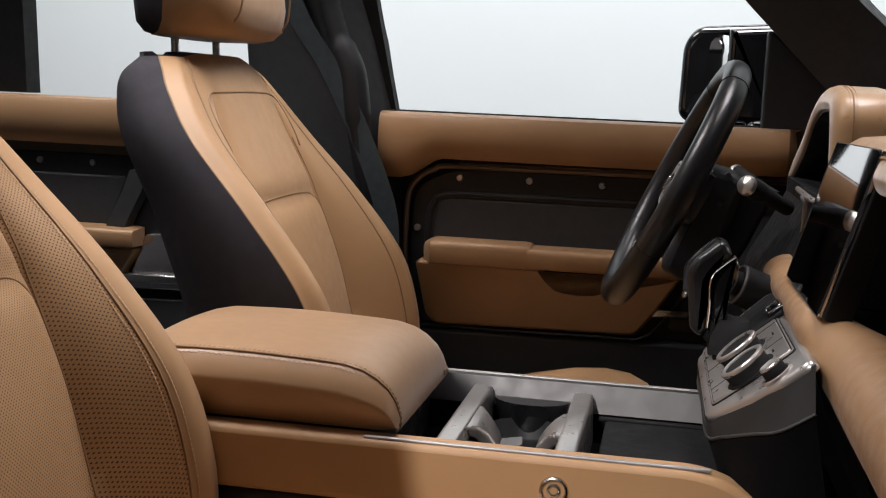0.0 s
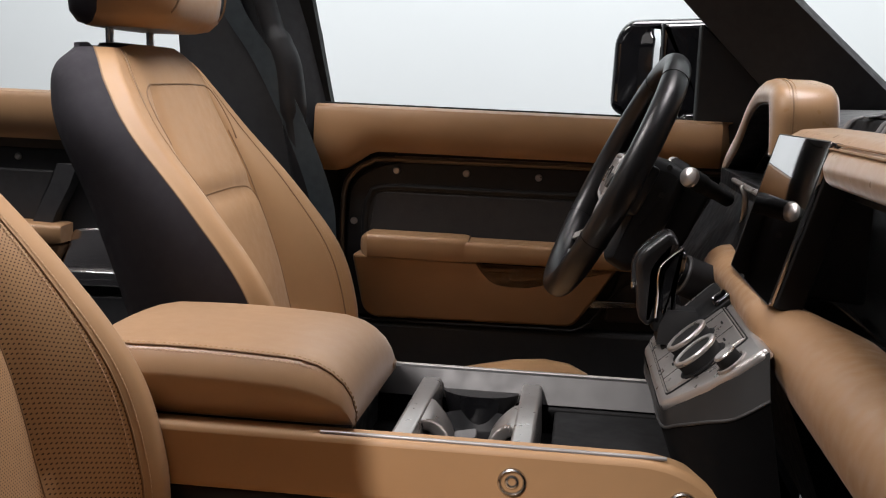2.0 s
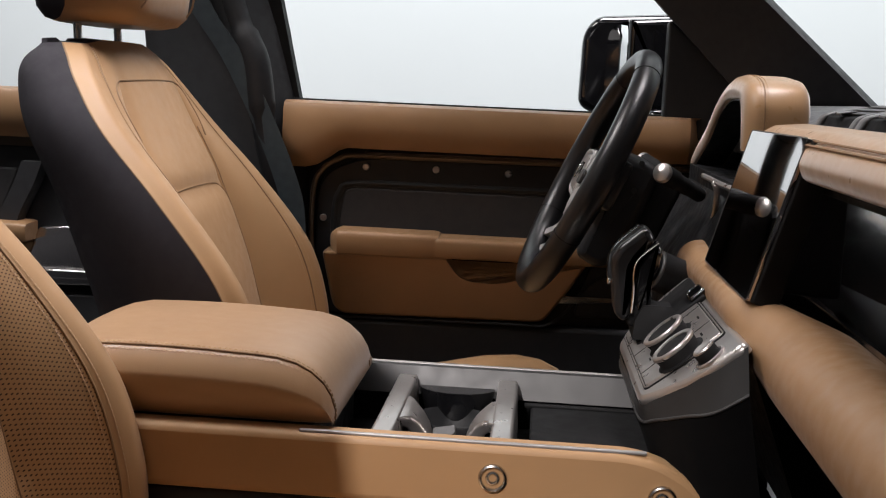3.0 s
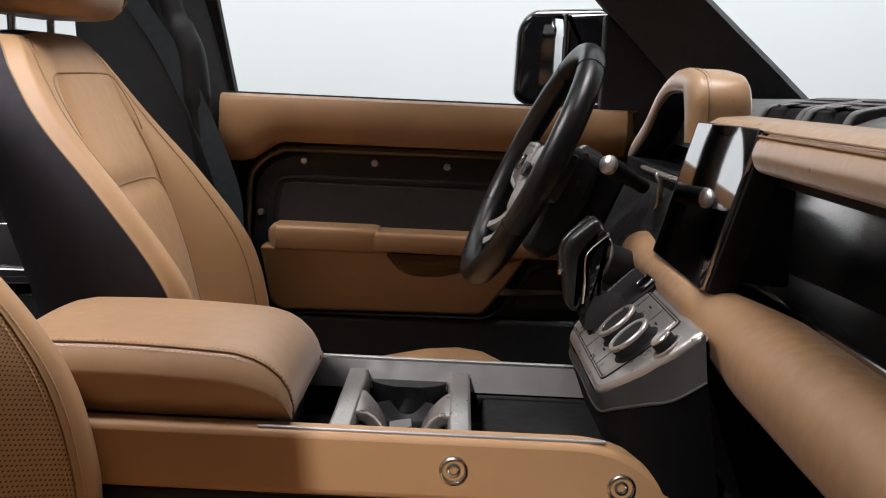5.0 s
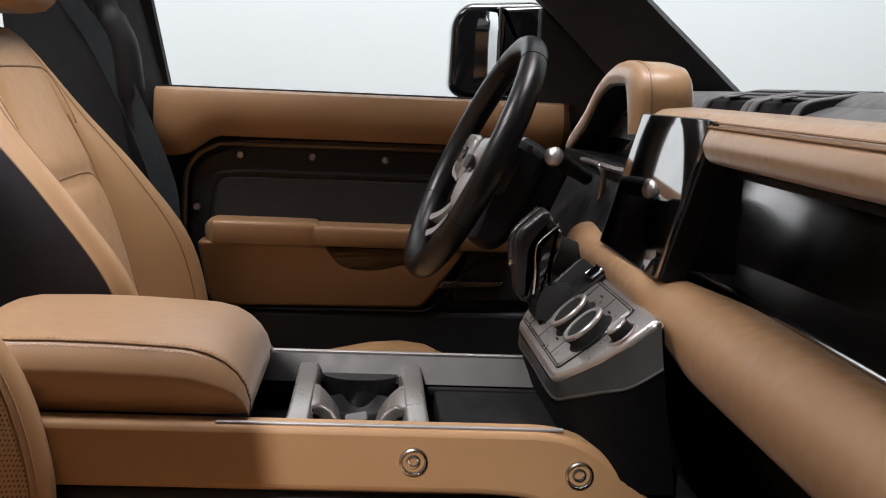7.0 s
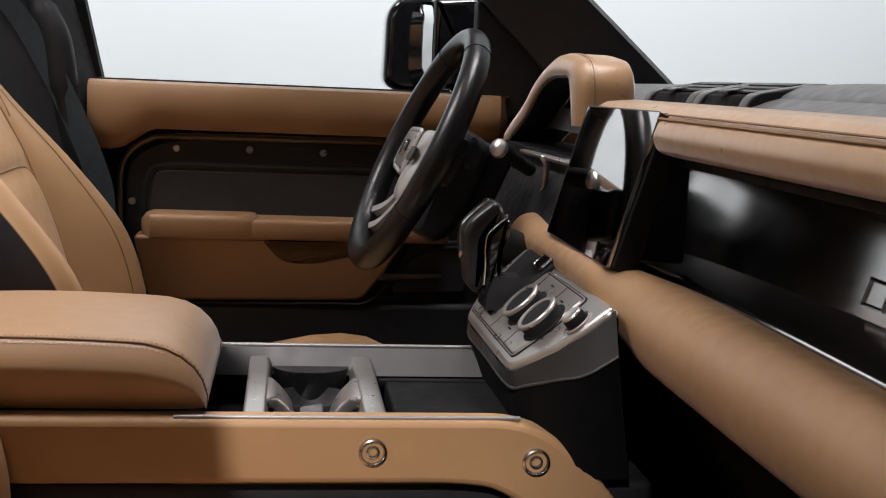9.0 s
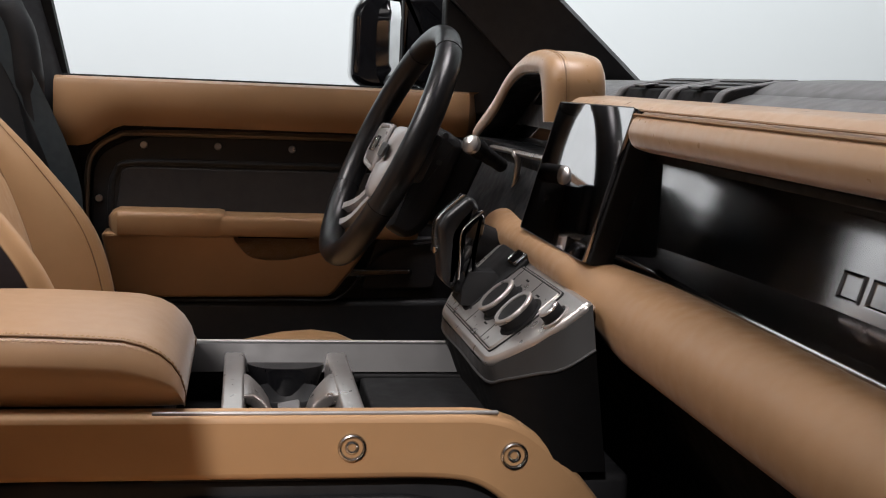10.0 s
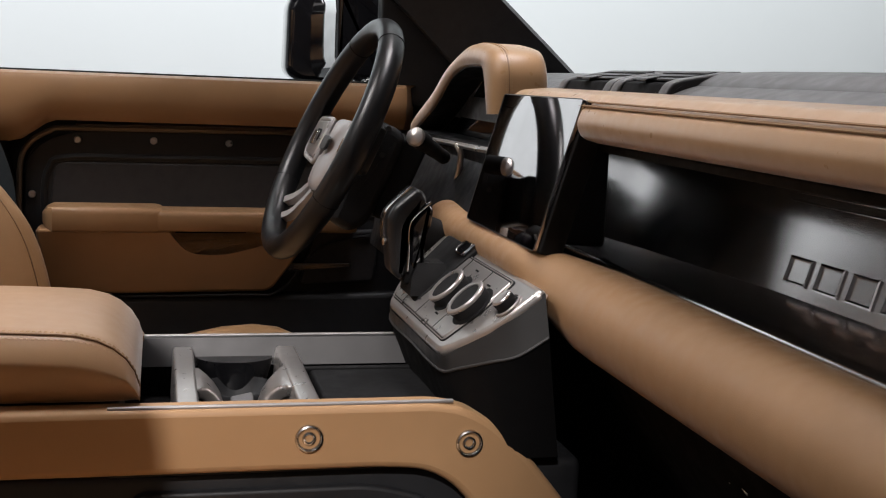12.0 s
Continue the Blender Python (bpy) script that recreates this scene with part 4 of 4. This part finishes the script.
part("tray_back", loft([[(dx + 0.503, y, 0.745), (dx + 0.549, y, 0.90), (dx + 0.57, y, 0.90), (dx + 0.54, y, 0.745)] for y, dx in ((-0.86, 0.0), (-0.45, 0.0), (-0.2, -0.008), (0.06, -0.02))]), PANEL, dash, "satin dark metal tray back")
part("tray_roof", rbox((0.43, -0.86, 0.878), (0.535, 0.0, 0.8865), 0.002), RUBBER, dash)
part("beam", along(fillet([(0.455, 0.735), (0.455, 0.756), (0.475, 0.762), (0.516, 0.775), (0.516, 0.735)], 0.004, 3), np.linspace(-0.86, 0.0, 6)), PANEL, dash, "satin dark metal beam")
part("tray_end", slab(fillet([(0.385, 0.772), (0.468, 0.766), (0.468, 0.884), (0.402, 0.90)], 0.006), "y", -0.14, -0.126, 0.004), BLACK, dash)
for z in (0.861, 0.853):
    part("panel_groove", tube([(0.503 + (z - 0.745) * 0.2968, -0.86, z), (0.503 + (z - 0.745) * 0.2968, -0.03, z)], 0.0012, 6), PANEL, dash)
part("lower_dash", loft([[(0.40, y, 0.735), (0.46, y, 0.75), (0.75, y, 0.74), (0.75, y, 0.2), (0.60, y, 0.30), (0.52, y, 0.52), (0.455, y, 0.61), (0.43, y, 0.66)] for y in (-0.86, -0.24, 0.05, 0.66)]), DEEP, dash)
rolls = []
for y in [0.236, 0.234, 0.230, 0.224, 0.215] + list(np.linspace(0.20, -0.86, 64)):
    f = smooth(-0.16, -0.30, y)
    cx, cz, r = 0.372 + 0.046 * f, 0.752 - 0.034 * f, 0.024 + 0.020 * f
    r += 0.005 * smooth(0.10, 0.20, y)
    if y > 0.21:
        r *= math.sqrt(max(0.02, 1 - ((y - 0.21) / 0.0265) ** 2))
    rolls.append([(cx + math.cos(w) * r * 1.1, y, cz + math.sin(w) * r * (1 + 0.05 * f)) for w in [2 * math.pi * k / 24 for k in range(24)]])
part("lower_roll", loft(rolls), TAN_DOOR, dash, "tan leather lower roll")

blk = fillet([(0.50, 0.925), (0.505, 0.952), (0.53, 0.965), (0.60, 0.970), (0.80, 0.962), (0.80, 0.90)], 0.01, 4)
part("raised_top", loft([[(0.62 + (p[0] - 0.62) * k, y, 0.94 + (p[1] - 0.94) * k) for p in blk] for y, k in [(q, 1) for q in (-0.86, -0.6, -0.26)] + [(-0.235, 0.985), (-0.218, 0.94), (-0.21, 0.86)]]), DASHTOP, dash, "dark grey raised dash top")
for y in (-0.375, -0.535):
    part("grab_grip", loft([[(0.472, y + 0.045, 0.936), (0.472, y + 0.05, 0.930), (0.505, y + 0.02, 0.936), (0.505, y + 0.015, 0.945)], [(0.472, y - 0.02, 0.936), (0.472, y - 0.02, 0.930), (0.505, y - 0.02, 0.936), (0.505, y - 0.02, 0.947)]]), DASHTOP, dash, "grey grip web")
for y0, y1 in ((0.050, -0.088), (-0.132, -0.246)):
    well = [(0.476, 0.936), (0.484, 0.9525), (0.545, 0.9655), (0.552, 0.9655), (0.552, 0.940)]
    v = part("air_vent", slab(fillet(well, 0.002), "y", y1, y0, 0.001), DEEP, dash, "black air vent")
    for ya, yb in ((y0, y0 + 0.020), (y1 - 0.020, y1)):
        part("vent_cheek", slab(fillet([(0.466, 0.930), (0.479, 0.9535), (0.490, 0.9575), (0.552, 0.9685), (0.560, 0.950)], 0.006), "y", ya, yb, 0.003), DASHTOP, v, "grey vent cheek")
    part("vent_brow", slab(fillet([(0.541, 0.9640), (0.546, 0.9675), (0.560, 0.9680), (0.560, 0.955)], 0.002), "y", y1 - 0.012, y0 + 0.012, 0.002), DASHTOP, v, "grey vent brow")
    for k in (0.12, 0.42, 0.72):
        x, z = 0.484 + 0.061 * k, 0.9535 + 0.013 * k
        part("vent_blade", slab([(x, z + 0.0022), (x + 0.010, z + 0.0042), (x + 0.0105, z + 0.0030), (x, z + 0.0008)], "y", y1 + 0.001, y0 - 0.001, 0.0004), CHIN, v)
    ym = y0 * 0.55 + y1 * 0.45
    part("vent_tab", slab(fillet([(0.480, 0.9545), (0.481, 0.9575), (0.498, 0.9605), (0.498, 0.9570)], 0.001), "y", ym - 0.012, ym + 0.012, 0.0012), GRAPHITE, v, "satin vent tab")
part("glovebox_catch", tube(catmull([(0.452, -0.500, 0.618), (0.450, -0.520, 0.6235), (0.450, -0.535, 0.620)], 5), 0.0012, 6), SATIN, dash, "thin bright catch")
# raised marks on the tray back, plain frames in place of lettering
for k in range(8):
    y = -0.471 - 0.0485 * k
    mk = tube([(0.5208, y + 0.017, 0.806), (0.5208, y - 0.017, 0.806), (0.5146, y - 0.017, 0.785), (0.5146, y + 0.017, 0.785)], 0.0022, 6, True)
    part("raised_mark", mk, PANEL, dash)

# screen
scr = thing("touch_screen", (0.385, -0.09, 0.77), "tilted gloss black touch screen standing on the dashboard", "screen")
CORNERS = [Vector(q) for q in ((0.3994, 0.0555, 0.9322), (0.4056, -0.2130, 0.9333), (0.3597, -0.2123, 0.7729), (0.3546, 0.0472, 0.7755))]
mid = sum(CORNERS, Vector()) / 4
ux = (CORNERS[0] + CORNERS[3] - CORNERS[1] - CORNERS[2]).normalized()
nn = ux.cross(CORNERS[0] + CORNERS[1] - CORNERS[2] - CORNERS[3]).normalized()
nn = nn if nn.x < 0 else -nn
up = nn.cross(ux)
m = Matrix((ux, up, nn)).transposed().to_4x4()
m.translation = mid
flat = [((q - mid).dot(ux), (q - mid).dot(up)) for q in CORNERS]
part("housing", moved(slab(fillet([(x * 1.015 - 0.002, y * 1.01) for x, y in flat], 0.005), "z", -0.032, -0.005, 0.003), m), RUBBER, scr, "black housing")
part("display", moved(slab(fillet(flat, 0.005), "z", -0.005, 0.0, 0.0008), m), SCREEN, scr, "gloss black display", 40)
part("rim", moved(tube([(x, y, 0.0) for x, y in fillet(flat, 0.005)], 0.0005, 6, True), m), GRAPHITE, scr, "thin grey rim")
part("mount", rbox((0.385, -0.126, 0.80), (0.43, -0.05, 0.84), 0.01), BLACK, scr)

# instrument hood
hood = thing("instrument_hood", (0.44, 0.3, 0.90), "tan leather hood over the driver's dark instrument display", "instrument hood")
arch = catmull([(0.123, 0, 0.905), (0.124, 0, 0.932), (0.130, 0, 0.965), (0.152, 0, 0.987), (0.20, 0, 0.997), (0.27, 0, 0.999), (0.345, 0, 0.985), (0.42, 0, 0.962), (0.495, 0, 0.930), (0.604, 0, 0.893), (0.645, 0, 0.876)], 6)
mouth = catmull([(0.156, 0, 0.903), (0.164, 0, 0.922), (0.176, 0, 0.948), (0.192, 0, 0.966), (0.225, 0, 0.9675), (0.290, 0, 0.9665), (0.339, 0, 0.958), (0.385, 0, 0.944), (0.477, 0, 0.902), (0.585, 0, 0.868), (0.63, 0, 0.852)], 6)
rings, lin = [], []
for i in range(len(arch)):
    out, inner = arch[i], mouth[i]
    back = 0.484 - 0.03 * smooth(20, 50, i)
    w = lambda f: (out.x + (inner.x - out.x) * f, out.z + (inner.z - out.z) * f)
    rings.append([(0.408, *w(1)), (0.4035, *w(0.92)), (0.4025, *w(0.6)), (0.405, *w(0.28)), (0.411, *w(0.08)), (0.419, *w(0)), (back - 0.016, *w(0.0)), (back - 0.006, *w(0.08)), (back, *w(0.35)), (back, *w(1))])
    q, q2 = inner + (inner - out).normalized() * 0.002, inner - (inner - out).normalized() * 0.002
    lin.append([(0.409, q.x, q.z), (back - 0.003, q.x, q.z), (back - 0.003, q2.x, q2.z), (0.409, q2.x, q2.z)])
part("hood_cover", loft(rings), TAN_DASH, hood, "tan leather hood", 60)
part("hood_lining", loft(lin), BLACK, hood, "black lining")
part("hood_seam", tube([Vector((0.4255, p.x, p.z)) for p in arch[2:]], 0.001, 6), SEAM, hood)
for x in (0.4215, 0.4295):
    part("stitching", stitches([Vector((x, p.x, p.z + 0.0003)) for p in arch[4:36]], 0.005, 0.0035, 0.0007, (-0.2, -0.3, 1)), STITCH, hood)
part("instrument_display", moved(slab(fillet([(0.135, 0.850), (0.56, 0.850), (0.34, 0.955), (0.165, 0.955)], 0.02), "x", 0.458, 0.452, 0.002), Matrix.Identity(4)), GLOSS, hood, "dark instrument display")
part("hood_liner", slab(fillet([(0.130, 0.84), (0.61, 0.84), (0.36, 0.962), (0.160, 0.962)], 0.02), "x", 0.468, 0.460, 0.002), BLACK, hood)
part("lip_bracket", tube(catmull([(0.386, 0.235, 0.855), (0.389, 0.225, 0.846), (0.390, 0.232, 0.825), (0.390, 0.250, 0.805), (0.391, 0.285, 0.787)], 6), [0.0045] * 13 + [0.0035] * 12, 8), SATIN, hood, "satin grey bracket below the display")
part("display_lip", tube(catmull([(0.408, 0.50, 0.849), (0.400, 0.44, 0.851), (0.392, 0.3, 0.855), (0.386, 0.15, 0.858), (0.386, 0.06, 0.860)], 6), 0.0042, 8), SATIN, hood, "satin grey lower lip")

# ---- steering wheel and column ----
wheel = thing("steering_wheel", (0.24, 0.322, 0.857), "black leather steering wheel with grey spokes", "steering wheel")
WM = Matrix.Rotation(radians(3.4), 4, "Z") @ Matrix(((0, 0.425, -0.905), (1, 0, 0), (0, 0.905, 0.425))).to_4x4()
WM.translation = (0.2195, 0.333, 0.8555)
R = 0.1758


def ring_at(w, across, deep, n=18):
    """The grip's oval section at the angle w."""
    c, s = math.cos(w), math.sin(w)
    return [((R + across * math.cos(a)) * c, (R + across * math.cos(a)) * s, deep * math.sin(a)) for a in [2 * math.pi * k / n for k in range(n)]]


turns = [2 * math.pi * k / 96 for k in range(96)]
part("rim", moved(loft([ring_at(w, 0.0165 + 0.0015 * abs(math.cos(w)), 0.0190) for w in turns] + [ring_at(0, 0.018, 0.0190)], cap=False), WM), RIM, wheel, "black leather rim")
for w in (58, 122, 208, 332):
    part("rim_joint", moved(tube(ring_at(radians(w), 0.0176, 0.0194), 0.0006, 5, True), WM), RUBBER, wheel)
# centre pad: wide at the top and narrowing downwards
pad = fillet([(-0.046, 0.036), (0.046, 0.036), (0.050, 0.004), (0.030, -0.070), (0.020, -0.080), (-0.020, -0.080), (-0.030, -0.070), (-0.050, 0.004)], [0.026, 0.026, 0.02, 0.012, 0.008, 0.008, 0.012, 0.02])
grow = lambda k, z: [(a * k, -0.022 + (b + 0.022) * k, z - 0.016 * (a / 0.06) ** 2) for a, b in pad]
part("hub", moved(loft([grow(k, z) for k, z in ((0.60, -0.050), (0.85, -0.036), (0.95, -0.020))]), WM), RUBBER, wheel, "black hub")
part("hub_cover", moved(loft([grow(k, z) for k, z in ((0.96, -0.019), (1.0, -0.014), (0.985, -0.008), (0.93, -0.003), (0.8, 0.001), (0.5, 0.0035), (0.15, 0.004))]), WM), SILVER, wheel, "silver grey hub cover")
part("hub_badge", moved(slab(fillet([(-0.019, -0.020), (0.019, -0.020), (0.019, 0.002), (-0.019, 0.002)], 0.01), "z", 0.001, 0.0055, 0.001), WM), GRAPHITE, wheel, "plain oval badge")
for s in (-1, 1):
    sp = [(s * 0.045, 0.034), (s * 0.120, 0.030), (s * 0.168, 0.040), (s * 0.170, -0.030), (s * 0.120, -0.036), (s * 0.045, -0.048)]
    part("spoke", moved(slab(fillet(sp, 0.008), "z", -0.032, -0.010, 0.006), WM), RIM, wheel, "dark spoke")
    part("spoke_frame", moved(tube([(x, y, -0.007) for x, y in fillet([(s * 0.064, 0.030), (s * 0.150, 0.028), (s * 0.156, -0.024), (s * 0.140, -0.036), (s * 0.060, -0.042)], 0.010)], 0.0042, 8, True), WM), SILVER, wheel, "silver grey frame round the keys")
    k = part("key_pad", moved(slab(fillet([(s * 0.068, 0.026), (s * 0.146, 0.023), (s * 0.149, -0.020), (s * 0.137, -0.031), (s * 0.064, -0.037)], 0.007), "z", -0.012, -0.002, 0.003), WM), SATIN, wheel, "silver grey key pad")
    part("key_gap", moved(slab([(s * 0.070, -0.006), (s * 0.146, -0.004), (s * 0.146, -0.0028), (s * 0.070, -0.0048)], "z", -0.004, -0.0014, 0.0001), WM), RUBBER, k)
    part("toggle", moved(slab(fillet([(s * 0.092, 0.006), (s * 0.114, 0.006), (s * 0.114, -0.017), (s * 0.092, -0.017)], 0.005), "z", -0.003, 0.0032, 0.001), WM), CHROME, k, "bright toggle switch")
    part("toggle_seat", moved(slab(fillet([(s * 0.088, 0.010), (s * 0.117, 0.010), (s * 0.117, -0.010), (s * 0.088, -0.010)], 0.004), "z", -0.003, -0.0012, 0.0003), WM), RUBBER, k)
    # the lower spoke is an open frame of two flat bars
    for q in ([(0.026, -0.064, -0.014), (0.070, -0.096, -0.010), (0.128, -0.118, -0.002)], [(0.014, -0.078, -0.016), (0.056, -0.122, -0.011), (0.100, -0.142, -0.002)]):
        path = catmull([(s * a, b, c) for a, b, c in q], 6)
        part("lower_spoke", moved(loft([[p + Vector((-0.003 * s, -0.0048, 0.004)), p + Vector((0.003 * s, 0.0048, 0.004)), p + Vector((0.004 * s, 0.0058, -0.008)), p + Vector((-0.004 * s, -0.0058, -0.008))] for p in path]), WM), SILVER, wheel, "silver grey bar of the lower spoke")
    part("spoke_foot", moved(tube([(s * 0.100, -0.142, -0.004), (s * 0.115, -0.132, -0.003), (s * 0.128, -0.118, -0.004)], 0.006, 8), WM), SILVER, wheel)
col = thing("steering_column", (0.33, 0.322, 0.83), "black steering column shroud with two stalks", "steering column")
shroud = fillet([(0.266, 0.887), (0.304, 0.877), (0.318, 0.862), (0.296, 0.808), (0.268, 0.742), (0.240, 0.726), (0.207, 0.745)], [0.008, 0.012, 0.012, 0.01, 0.02, 0.015, 0.012])
part("shroud", slab(shroud, "y", 0.250, 0.418, 0.012), BLACK, col, "black column shroud")
part("shroud_seam", tube([(x, 0.2545, z) for x, z in ((0.262, 0.868), (0.285, 0.867), (0.304, 0.860))], 0.0016, 6), RUBBER, col)
part("shroud_collar", slab(fillet([(0.285, 0.872), (0.352, 0.850), (0.322, 0.780), (0.30, 0.74), (0.272, 0.750)], 0.008), "y", 0.262, 0.406, 0.006), RUBBER, col)
for x, z in ((0.282, 0.838), (0.290, 0.876)):
    part("shroud_screw", lathe([(0.004, 0.002), (0.004, -0.001), (0.002, -0.0015), (0, -0.001)], (x, 0.2495, z), (0, 1, 0), 12), GRAPHITE, col)
part("side_cover", loft([[(0.404, y, 0.846), (0.410, y, 0.846), (0.44, y, 0.66), (0.335, y, 0.66), (0.346, y, 0.73), (0.384, y, 0.80)] for y in (0.095, 0.105, 0.62)]), BLACK, col, "charcoal panel behind the column")
part("knee_panel", loft([[(0.40, y, 0.86), (0.45, y, 0.86), (0.62, y, 0.40), (0.52, y, 0.40), (0.40, y, 0.72)] for y in (0.10, 0.62)]), BLACK, col)
for s, tip in ((-1, (0.309, 0.158, 0.870)), (1, (0.31, 0.475, 0.868))):
    tp, bs = Vector(tip), Vector((0.368, 0.322 + s * 0.085, 0.838))
    st = part("stalk", tube(catmull([bs, bs.lerp(tp, 0.4), bs.lerp(tp, 0.7), tp], 4), [0.010] * 4 + [0.011] * 4 + [0.0130] * 4 + [0.0128], 14), RUBBER, col, "black stalk")
    part("stalk_cap", lathe([(0.0128, -0.003), (0.0134, 0.0), (0.0118, 0.004), (0.008, 0.006), (0, 0.007)], tp, tp - bs, 22), SATIN, st, "chrome stalk cap")
